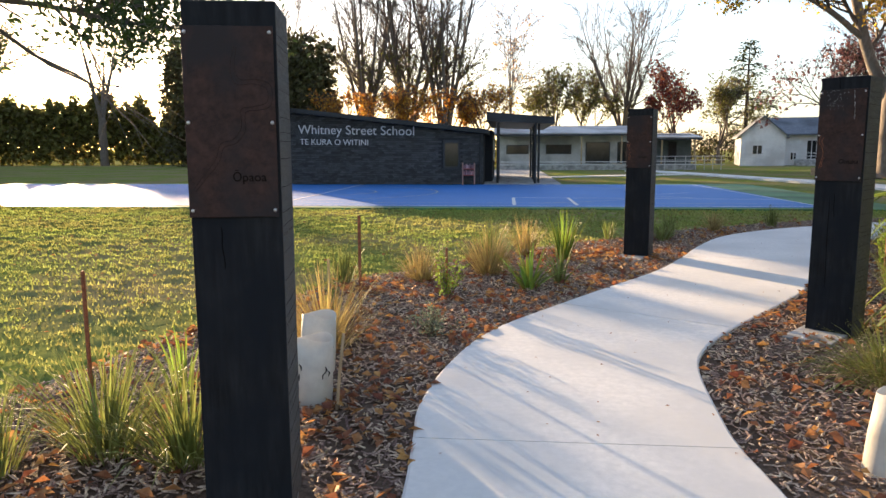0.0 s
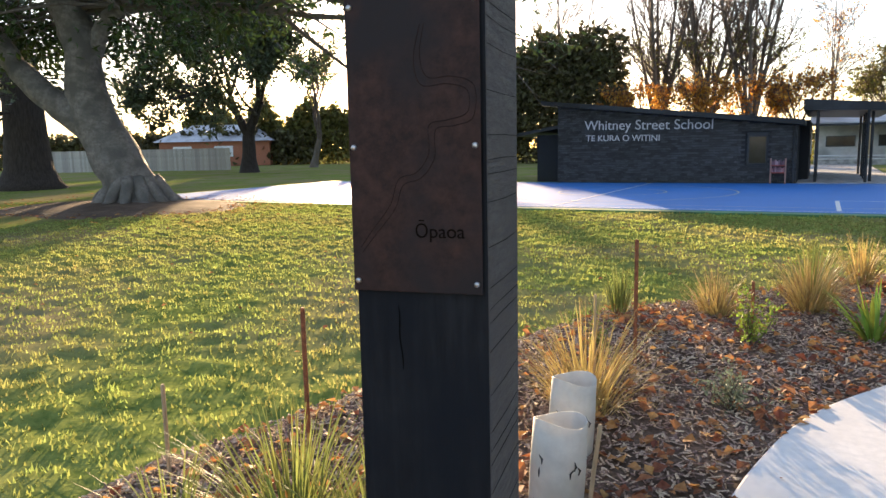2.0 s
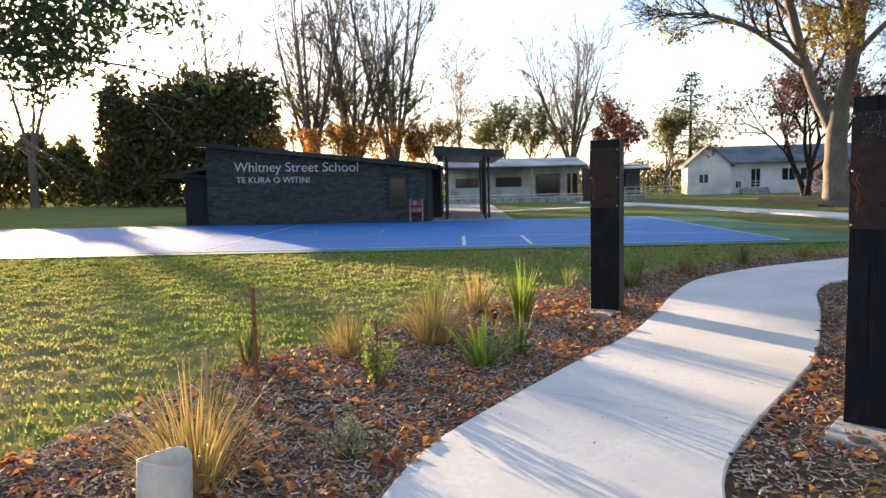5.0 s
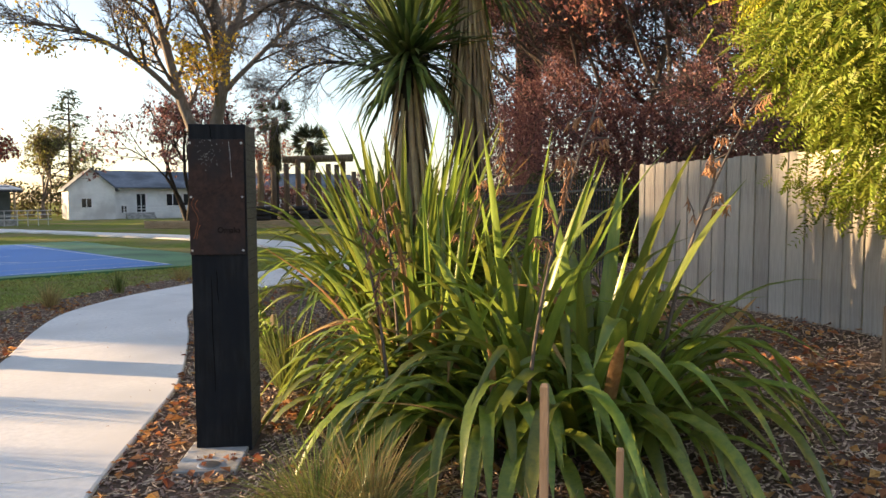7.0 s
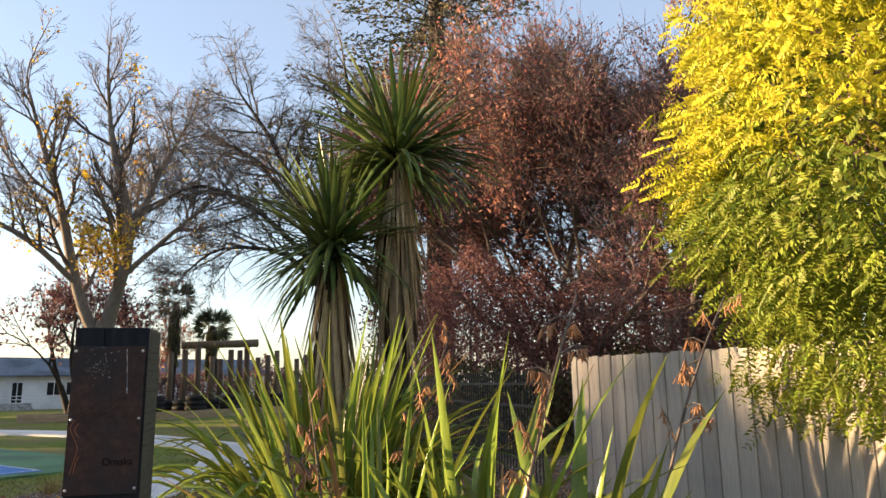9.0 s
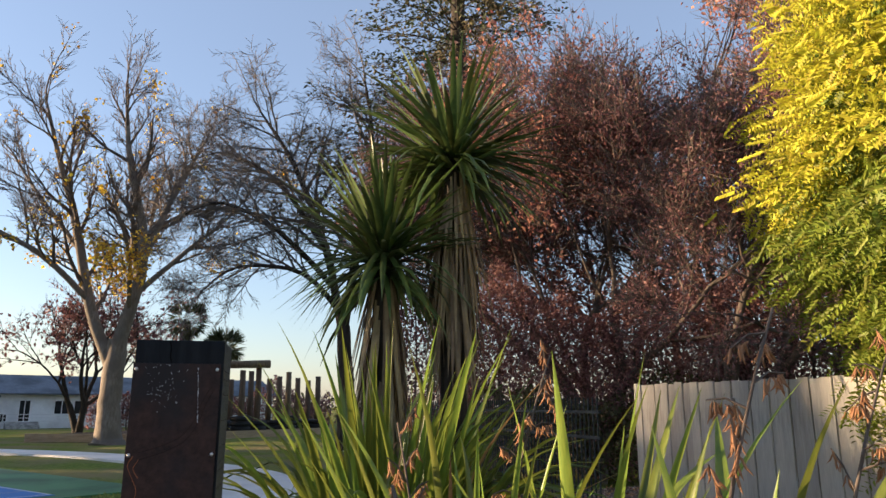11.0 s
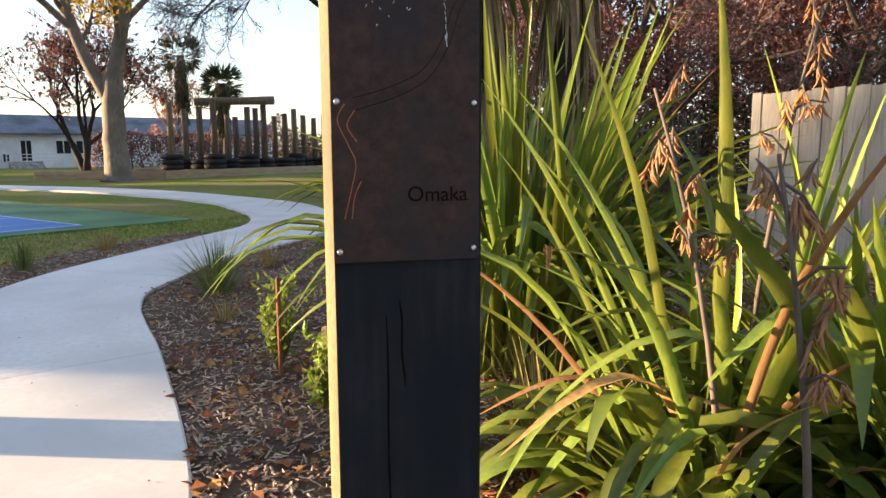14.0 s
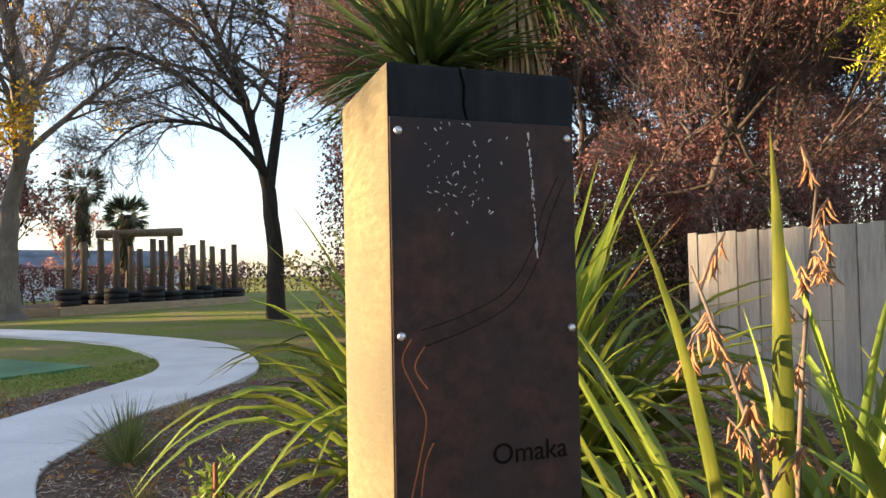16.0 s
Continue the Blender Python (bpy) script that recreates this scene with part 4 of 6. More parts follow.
def tree(x, y, label, seed, trunk_h=2.5, trunk_r=0.3, limb=3.0, levels=6, spread=0.5, up=0.08, droop=0.0, kids=(2, 3), shrink=0.8, lean=(0, 0, 1), bark=None, leaf=None, per_tip=0, leaf_size=0.12, leaf_spread=0.5, stems=1, group="", below=None, flare=1.35, z0=0.0, curl=0.18, twigs=3, twig_len=0.6, thin=0.0, low=0):
    rng = random.Random(seed)
    THIN[0] = thin
    t = thing("tree", pose(x, y, z0), label, "tree", group)
    wood, tips = Mesh(), []
    trunk = Mesh()
    for s in range(stems):
        d = Vector(lean).normalized()
        if stems > 1:
            a = 6.28 * s / stems + rng.random()
            d = (d + Vector((math.cos(a), math.sin(a), 0)) * 0.35).normalized()
        pts, rad, p = [Vector((0, 0, -0.15))], [trunk_r * flare * 1.25], Vector((0, 0, 0.0))
        for i in range(6):
            pts.append(p.copy())
            rad.append(trunk_r * (flare if i == 0 else 1.0 + (flare - 1) * 0.35 if i == 1 else 1.0 - 0.04 * i))
            p = p + (d + rand_dir(rng) * 0.07) * (trunk_h / 5)
        trunk.tube(pts, rad, 12, cap=False)
        top = pts[-1]
        for j in range(3 if stems == 1 else 2):
            axis = d.cross(rand_dir(rng)).normalized()
            nd = Matrix.Rotation(spread * rng.uniform(0.5, 1.1) * (0.5 if j == 0 else 1.1), 3, axis) @ d
            grow(wood, tips, rng, top - d * 0.1, nd, limb * rng.uniform(0.85, 1.15), trunk_r * (0.72 if j == 0 else 0.55), 1, levels, spread, up, droop, 7, kids, shrink, curl)
    for k in range(low):
        a = 6.283 * k / low + rng.random()
        grow(wood, tips, rng, Vector((0, 0, trunk_h * rng.uniform(0.92, 1.25))), Vector((math.cos(a), math.sin(a), 0.25)).normalized(), limb * 0.45, trunk_r * 0.2, 3, levels, spread, 0.0, 0.0, 5, kids, shrink, 0.3)
    for p, d, ln in tips:
        for i in range(twigs):
            e = (d + rand_dir(rng) * 0.75 + Vector((0, 0, 0.15 - 6 * droop))).normalized()
            q = p + e * twig_len * rng.uniform(0.5, 1.2)
            wood.tube([p, p.lerp(q, 0.5) + rand_dir(rng) * 0.06 * twig_len, q], [max(0.011, thin), max(0.008, thin * 0.8), max(0.004, thin * 0.6)], 3, cap=False)
    THIN[0] = 0.0
    part("trunk", trunk, bark or M_BARK, t, smooth=True)
    blob_tag(part("branchwork", wood, bark if bark is M_BARKDARK else M_TWIG, t, smooth=True))
    if leaf:
        lf = Mesh()
        for p, d, ln in tips:
            if below and (p.z > below or p.z < 3.4) and rng.random() > 0.06:
                continue
            for i in range(per_tip):
                q = p + rand_dir(rng) * leaf_spread * rng.random()
                s = leaf_size * rng.uniform(0.6, 1.3)
                dd = (rand_dir(rng) + Vector((0, 0, -0.25))).normalized()
                lf.leaf(q, dd, dd.cross(rand_dir(rng)), s, s * 0.6)
        part("crown", lf, leaf, t)
    return t


def branch(wood, tips, rng, p, d, length, r, depth, up, angle, dense, thin, curl=0.2):
    """A tapering branch that bears side branches along its whole length."""
    n = max(3, min(7, int(length / 0.55)))
    pts, rad, dirs = [p.copy()], [r], [d.copy()]
    for i in range(n):
        d = (d + rand_dir(rng) * curl + Vector((0, 0, up))).normalized()
        p = p + d * (length / n)
        pts.append(p.copy())
        dirs.append(d.copy())
        rad.append(r * (1 - 0.8 * (i + 1) / n))
    wood.tube(pts, [max(q, thin) for q in rad], 6 if depth > 2 else 4 if depth > 1 else 3, cap=False)
    side_shoots(wood, tips, rng, pts, dirs, rad, length, depth, up, angle, dense, thin, curl)


def side_shoots(wood, tips, rng, pts, dirs, rad, length, depth, up, angle, dense, thin, curl):
    if depth <= 1:
        tips.append((pts[-1], dirs[-1], length))
    if depth == 0:
        return
    n = len(pts) - 1
    count = max(4, int(dense * (3.4 + 1.5 * length ** 0.75)))
    for k in range(count):
        s = 0.22 + 0.78 * (k + rng.random()) / count
        i = min(n - 1, int(s * n))
        q, dd = pts[i].lerp(pts[i + 1], s * n - i), dirs[i]
        axis = dd.cross(rand_dir(rng)).normalized()
        nd = (Matrix.Rotation(angle * rng.uniform(0.55, 1.3), 3, axis) @ dd).normalized()
        branch(wood, tips, rng, q, nd, length * rng.uniform(0.34, 0.56) * (1.12 - 0.5 * s), rad[i] * 0.55, depth - 1, up, angle, dense, thin, curl)


def limbed_tree(x, y, label, seed, limbs, bearing=0.0, depth=3, up=0.06, angle=0.75, dense=1.0, thin=0.01, curl=0.2, bark=None, twig=None, leaf=None, per_tip=0, leaf_size=0.15, leaf_zone=(0, 99), leaf_share=1.0, group=""):
    """limbs: each a list of (aside, depth, height, radius); the first is the trunk. bearing turns 'aside' about the upright."""
    rng = random.Random(seed)
    t = thing("tree", pose(x, y, 0, 0, 0, -bearing), label, "tree", group)
    wood, trunk, tips = Mesh(), Mesh(), []
    for k, limb in enumerate(limbs):
        raw = catmull([v[:3] for v in limb], 4)
        rad = [limb[min(i // 4, len(limb) - 1)][3] + (limb[min(i // 4 + 1, len(limb) - 1)][3] - limb[min(i // 4, len(limb) - 1)][3]) * (i % 4) / 4 for i in range(len(raw))]
        pts = [p + rand_dir(rng) * 0.12 * min(r, 0.3) for p, r in zip(raw, rad)]
        bole = trunk if k == 0 else Mesh()
        bole.tube(pts, rad, 12 if k == 0 else 8, cap=False)
        if k:
            part("limb", bole, bark or M_BARK, t, smooth=True)
            dirs = [(pts[min(i + 1, len(pts) - 1)] - pts[max(i - 1, 0)]).normalized() for i in range(len(pts))]
            length = sum((b - a).length for a, b in zip(pts, pts[1:]))
            side_shoots(wood, tips, rng, pts, dirs, rad, min(length, 9), depth, up, angle, dense * 1.5, thin, curl)
            branch(wood, tips, rng, pts[-1], dirs[-1], length * 0.3, rad[-1], depth - 1, up, angle, dense, thin, curl)
    part("trunk", trunk, bark or M_BARK, t, smooth=True)
    blob_tag(part("branchwork", wood, twig or M_TWIG, t, smooth=True))
    if leaf:
        lf = Mesh()
        for p, d, ln in tips:
            keep = leaf_share if leaf_zone[0] < p.z < leaf_zone[1] else leaf_share * 0.05
            if noise.noise(p * 0.45) * 0.9 + 0.5 > 1.15 * keep + 0.25 * rng.random() * (keep < 1) and keep < 1 or rng.random() > max(keep, 0.25) and keep < 0.2:
                continue
            for i in range(per_tip):
                q = p + rand_dir(rng) * 0.5 * rng.random()
                s = leaf_size * rng.uniform(0.6, 1.3)
                dd = (rand_dir(rng) + Vector((0, 0, -0.25))).normalized()
                lf.leaf(q, dd, dd.cross(rand_dir(rng)), s, s * 0.65)
        part("crown", lf, leaf, t)
    return t


def fan(h, n, splay, r, fork=1.5, seed=0, bend=0.0):
    """A short trunk and n leaders rising from it to about h, leaning out by splay."""
    rng = random.Random(seed)
    out = [[(0, 0, -0.2, r * 1.5), (0, 0, 0.4, r * 1.1), (0, 0, fork, r), (0, 0, fork + 0.6, r * 0.7)]]
    for k in range(n):
        a = 6.283 * k / n + rng.uniform(-0.5, 0.5)
        top, o = h * rng.uniform(0.78, 1.0), splay * h * rng.uniform(0.4, 1.1)
        c, s = math.cos(a) * o, math.sin(a) * o
        out.append([(0, 0, fork, r * 0.6), (c * (0.3 + bend), s * (0.3 + bend), fork + (top - fork) * 0.3, r * 0.45), (c * (0.7 + bend), s * (0.7 + bend), fork + (top - fork) * 0.66, r * 0.28), (c, s, top, r * 0.1)])
    return out


def conifer(x, y, h, r, label, seed, bare=0.1, leaf=None, gap=0.55, fine=1.0, second=None):
    rng = random.Random(seed)
    t = thing("tree", pose(x, y, 0), label, "tree")
    m = Mesh()
    m.tube([(0, 0, -0.1), (0, 0, h * 0.5), (0, 0, h)], [h * 0.022, h * 0.014, 0.03], 8)
    part("trunk", m, M_BARKDARK, t, smooth=True)
    w, lf, lf2 = Mesh(), Mesh(), Mesh()
    z = h * bare
    while z < h * 0.98:
        s = 1 - z / h
        for j in range(6):
            a, ln = rng.uniform(0, 6.28), r * (s ** 0.75) * rng.uniform(0.65, 1.1) + 0.2
            e = Vector((math.cos(a), math.sin(a), rng.uniform(-0.15, 0.2)))
            w.tube([(0, 0, z), tuple(Vector((0, 0, z)) + e * ln * 0.5), tuple(Vector((0, 0, z - 0.08 * ln)) + e * ln)], [0.05, 0.03, 0.01], 3, cap=False)
            for i in range(int((26 * ln / r + 8) / fine ** 1.7)):
                q = Vector((0, 0, z)) + e * ln * rng.uniform(0.2, 1.05) + rand_dir(rng) * 0.16 * (1 + h * 0.03)
                d = (e + rand_dir(rng) * 0.8 + Vector((0, 0, -0.3))).normalized()
                sz = rng.uniform(0.2, 0.45) * (0.6 + h * 0.035) * fine
                (lf2 if second and noise.noise(q * 0.6) > 0.05 else lf).leaf(q, d, d.cross(rand_dir(rng)), sz, sz * 0.4)
        z += gap * (0.6 + 0.4 * s)
    blob_tag(part("branchwork", w, M_BARKDARK, t))
    part("crown", lf, leaf or L_CON, t)
    if second:
        part("crown", lf2, second, t, "sunburnt brownish foliage")
    return t


def thicket(name, x0, y0, x1, y1, h, depth, n, leaf, label, seed, size=0.3):
    """A run of dense bushes: stems and many leaves with an uneven top."""
    rng = random.Random(seed)
    t = thing(name, pose((x0 + x1) / 2, (y0 + y1) / 2, 0), label, "hedge" if name == "hedge" else "shrub")
    st, lf = Mesh(), Mesh()
    length = math.hypot(x1 - x0, y1 - y0)
    ux, uy = (x1 - x0) / length, (y1 - y0) / length
    for i in range(int(length * 1.2)):
        s = rng.uniform(-length / 2, length / 2)
        st.tube([(s * ux, s * uy, -0.05), (s * ux + rng.gauss(0, 0.3), s * uy, h * 0.4), (s * ux + rng.gauss(0, 0.6), s * uy, h * 0.8)], [0.06, 0.04, 0.01], 4, cap=False)
    for i in range(n):
        s = rng.uniform(-length / 2, length / 2)
        top = h * (0.72 + 0.4 * noise.noise((s * 0.35, seed, 0)) + 0.2 * noise.noise((s * 1.3, seed, 3)))
        z = top * rng.random() ** 0.7
        o = rng.uniform(-1, 1) * depth / 2 * (1.1 - 0.5 * z / max(top, 0.1))
        q = Vector((s * ux - o * uy, s * uy + o * ux, max(0.05, z)))
        d = rand_dir(rng)
        sz = size * rng.uniform(0.5, 1.3)
        lf.leaf(q, d, d.cross(rand_dir(rng)), sz, sz * 0.6)
    blob_tag(part("stemwork", st, M_TWIG, t))
    part("foliage", lf, leaf, t)
    return t


# tall bare trees behind the school
UP = dict(depth=3, up=0.07, angle=0.6, dense=0.68, thin=0.02, bark=M_BARK, leaf=L_OLIVE, per_tip=2, leaf_size=0.2, leaf_zone=(0, 10), leaf_share=0.5, group="bare trees behind the school")
ta = limbed_tree(-11.9, 62.5, "tall upright bare winter tree with many ascending limbs", 11, fan(19.5, 7, 0.22, 0.36, seed=1), **UP)
copy_thing(ta, pose(-8.4, 63.2, 0, 0, 0, 110))
copy_thing(ta, pose(-4.9, 63.0, 0, 0, 0, 230))
limbed_tree(-21.5, 66, "slender bare winter tree beside the tall hedge", 19, fan(16, 4, 0.2, 0.26, 3, seed=5), depth=3, up=0.06, angle=0.6, dense=0.7, thin=0.02)
limbed_tree(0.8, 71.7, "slender pale birch with thin hanging twigs", 12, fan(14, 3, 0.07, 0.16, 3, seed=2), depth=3, up=-0.02, angle=0.7, dense=0.65, thin=0.015, bark=M_BARKPALE, leaf=L_ORANGE, per_tip=1, leaf_size=0.18, leaf_share=0.5)
limbed_tree(11.6, 71, "rounded bare deciduous tree beyond the school", 13, fan(13.5, 8, 0.34, 0.28, 2.5, seed=3), depth=3, up=0.07, angle=0.65, dense=0.65, thin=0.015, bark=M_BARK)
tree(15.2, 65, "autumn tree with dense red-brown foliage", 14, trunk_h=1.6, trunk_r=0.2, limb=2.0, levels=5, spread=0.5, kids=(2, 3, 3), leaf=L_RED, per_tip=5, leaf_size=0.3)
conifer(25.3, 77.8, 12.5, 5.5, "dark tiered conifer with open horizontal branches", 15, 0.12, gap=0.8)
tree(21, 72, "olive-brown leafy tree beyond the court", 16, trunk_h=1.5, trunk_r=0.2, limb=1.9, levels=5, spread=0.55, kids=(3,), leaf=L_OLIVE, per_tip=3, leaf_size=0.3)
ty = tree(4.6, 69, "yellowing leafy tree behind the roofs", 17, trunk_h=1.8, trunk_r=0.2, limb=2.2, levels=5, spread=0.45, kids=(3,), leaf=L_OLIVE, per_tip=3, leaf_size=0.3)
copy_thing(ty, pose(8.0, 70, 0, 0, 0, 140))
to = tree(-8.5, 56, "orange-leaved autumn tree behind the school roof", 18, trunk_h=1.3, trunk_r=0.16, limb=1.5, levels=5, spread=0.55, kids=(2, 3, 3), leaf=L_ORANGE, per_tip=4, leaf_size=0.26, group="autumn trees behind the school")
copy_thing(to, pose(-4.2, 57, 0, 0, 0, 90))
copy_thing(to, pose(-1.2, 56.5, 0, 0, 0, 200))
copy_thing(to, pose(-12.5, 58, 0, 0, 0, 300))
thicket("bushes", -16, 60, 2, 62, 3.4, 3, 5000, L_OLIVE, "mixed brown undergrowth behind the school", 3)
thicket("bushes", 2, 73, 34, 82, 4.2, 3, 6000, L_HEDGE, "dark belt of bushes behind the far buildings", 4, 0.4)
thicket("bushes", 26, 53, 40, 44, 3.6, 2.5, 9000, L_REDBROWN, "red-brown bushes behind the play bed", 17, 0.2)
thicket("bushes", 34, 75, 60, 50, 4.0, 3, 4000, L_HEDGE, "dark belt of distant bushes", 5, 0.4)

# left side, round the sun
limbed_tree(-38.2, 66, "bare forked tree against the low sun", 21, fan(14, 3, 0.2, 0.34, 4.0, seed=6), depth=2, up=0.03, angle=0.75, dense=0.6, thin=0.012)
tree(-37, 41, "broad dark spreading tree with layered foliage", 22, trunk_h=2.6, trunk_r=0.55, limb=3.2, levels=6, spread=0.62, up=0.02, kids=(2, 3, 3), bark=M_BARKDARK, leaf=L_CON, per_tip=18, leaf_size=0.32, leaf_spread=1.0)
tree(-40.5, 53, "leaning leafy tree lit from behind", 23, trunk_h=2.6, trunk_r=0.3, limb=2.6, levels=5, spread=0.5, kids=(2, 3, 3), lean=(0.35, 0, 1), leaf=L_OLIVE, per_tip=4, leaf_size=0.26)
thicket("hedge", -66, 62, -28, 72, 8.0, 3, 26000, L_OLIVE, "low brown hedge along the far lawn edge", 6, 0.62)
thicket("hedge", -29.5, 62.5, -14, 58, 13.5, 4, 24000, L_HEDGE, "tall dark hedge beside the school", 7, 0.5)
thicket("hedge", -92, 44, -50, 66, 5, 4, 12000, L_HEDGE, "dark belt of far park trees", 16, 0.7)
big = conifer(-31.9, 21.3, 17, 7.5, "huge dark conifer with a massive flared trunk", 24, 0.2, gap=0.6)
m = Mesh()
m.tube([(0, 0, -0.2), (0, 0, 0.25), (0, 0, 0.9), (0, 0, 2.5), (0, 0, 6)], [1.75, 1.35, 1.05, 0.9, 0.75], 16)
part("bole", m, M_BARKDARK, big, "massive flared dark bole", smooth=True)

m = Mesh()
m.v = [(-17.2, 14.7, 0.16)] + [(-17.2 + q * 4.2 * math.cos(a) * (1 + 0.12 * noise.noise((a * 2, q, 1))), 14.7 + q * 3.0 * math.sin(a) * (1 + 0.12 * noise.noise((a * 2, q, 1))), z) for q, z in ((0.5, 0.11), (0.8, 0.04), (1.0, -0.05)) for a in [i * 6.2832 / 36 for i in range(36)]]
m.f = [(0, 1 + i, 1 + (i + 1) % 36) for i in range(36)] + [(1 + 36 * r + i, 37 + 36 * r + i, 37 + 36 * r + (i + 1) % 36, 1 + 36 * r + (i + 1) % 36) for r in range(2) for i in range(36)]
solid("mulch_ring", m, M_MULCH, "mound of bark and leaf litter under the evergreen tree", "mulch", "structure", smooth=True)
mg = thing("evergreen_tree", pose(-17.4, 15.1, 0), "old evergreen tree with gnarled pale leaning trunk", "tree")
bo, wd, tips, bough = Mesh(), Mesh(), [], Mesh()
rng = random.Random(31)
right, fwd = Vector((0.86, 0.5, 0)), Vector((-0.5, 0.86, 0))
trunk_pts = [right * a + Vector((0, 0, z)) for a, z in ((0.3, -0.2), (0.25, 0.15), (0.1, 0.6), (-0.25, 1.4), (-0.65, 2.3), (-0.92, 3.2), (-0.98, 4.6), (-1.3, 5.6), (-2.0, 6.8), (-2.4, 8.4))]
bo.tube(catmull(trunk_pts, 4), [1.05 - 0.33 * min(1, i / 8) - 0.42 * max(0, i - 8) / 28 for i in range(37)], 22)
limb_pts = [right * a + Vector((0, 0, z)) for a, z in ((-0.45, 1.8), (-1.2, 2.5), (-2.1, 3.2), (-2.9, 4.1), (-3.5, 5.2), (-4.2, 6.4))]
bo.tube(catmull(limb_pts, 4), [0.46 - 0.011 * i for i in range(21)], 14)
limb2 = [right * a + Vector((0, 0, z)) for a, z in ((-0.85, 3.7), (-0.5, 4.5), (-0.2, 5.2), (0.5, 5.5), (1.4, 5.5))]
bo.tube(catmull(limb2, 4), [0.3 - 0.011 * i for i in range(17)], 12)
for k in range(13):
    a = 6.28 * k / 13
    e = Vector((math.cos(a), math.sin(a), 0))
    o = right * 0.25
    bo.tube(catmull([e * 0.5 + o + Vector((0, 0, 0.75)), e * 0.88 + o + Vector((0, 0, 0.3)), e * 1.15 + o + Vector((0, 0, 0.05)), e * rng.uniform(1.4, 1.9) + o + Vector((0, 0, -0.08))], 3), [0.22 - 0.016 * i for i in range(10)], 7)
# burrs and hollows
bo.v = [tuple(Vector(v) + Vector((v[0], v[1], 0)).normalized() * (0.09 * noise.noise(Vector(v) * 2.2) + 0.045 * noise.noise(Vector(v) * 6.5))) for v in bo.v]
part("trunk", bo, M_BARKBURR, mg, "pale grey knobbly bark", smooth=True)
for p, d, ln in ((trunk_pts[-1], Vector((-0.4, 0.2, 1)), 2.6), (trunk_pts[-2], Vector((0.8, -0.5, 0.35)), 3.2), (limb_pts[-1], Vector((-1, -0.6, 0.5)), 2.8), (limb_pts[-2], Vector((-0.5, -1, 0.1)), 2.6),
                 (limb2[-1], Vector((1, 0.3, 0.1)), 3.0), (limb2[-2], Vector((0.8, -0.7, 0.35)), 3.0), (trunk_pts[-3], Vector((0.2, 1, 0.5)), 3.0), (trunk_pts[-2], Vector((-0.2, -1, 0.2)), 3.0), (limb2[-1], Vector((1, -0.2, 0.5)), 3.2), (limb2[-1], Vector((0.9, 0.9, 0.2)), 3.2)):
    grow(wd, tips, rng, p.copy(), d.normalized(), ln, 0.15, 1, 5, 0.55, -0.015, 0.0, 6, (2, 3), 0.8)
blob_tag(part("branchwork", wd, M_BARK, mg, smooth=True))
lf = Mesh()
for p, d, ln in tips:
    for i in range(18):
        q = p + rand_dir(rng) * 0.75 * rng.random()
        dd = (rand_dir(rng) + Vector((0, 0, 0.2))).normalized()
        s = rng.uniform(0.16, 0.32)
        if q.z < 4.0:
            continue
        lf.leaf(q, dd, dd.cross(rand_dir(rng)), s, s * 0.42)
for k in range(330):
    d = rand_dir(rng)
    c = Vector((-0.8 + d.x * 7.5 * rng.random() ** 0.4, -0.5 + d.y * 6.5 * rng.random() ** 0.4, 7.2 + d.z * 3.2))
    c.z = max(c.z, 4.2 + 0.9 * rng.random())
    if c.z < 8.2 and c.dot(fwd) < 1.5 and -2.6 < c.dot(right) < 1.2:
        continue
    src = rng.choice((trunk_pts[-1], trunk_pts[-2], limb_pts[-1], limb2[-1], limb2[-2]))
    wd2 = [src, src.lerp(c, 0.5) + Vector((0, 0, 0.5)) + rand_dir(rng) * 0.4, c]
    bough.tube(wd2, [0.07, 0.045, 0.015], 5, cap=False)
    for i in range(80):
        q = c + Vector((rng.gauss(0, 0.7), rng.gauss(0, 0.7), rng.gauss(0, 0.38)))
        dd = (rand_dir(rng) + Vector((0, 0, 0.2))).normalized()
        s = rng.uniform(0.16, 0.32)
        lf.leaf(q, dd, dd.cross(rand_dir(rng)), s, s * 0.42)
blob_tag(part("boughwork", bough, M_BARK, mg))
part("crown", lf, L_MAG, mg, "large glossy dark-green leaves")

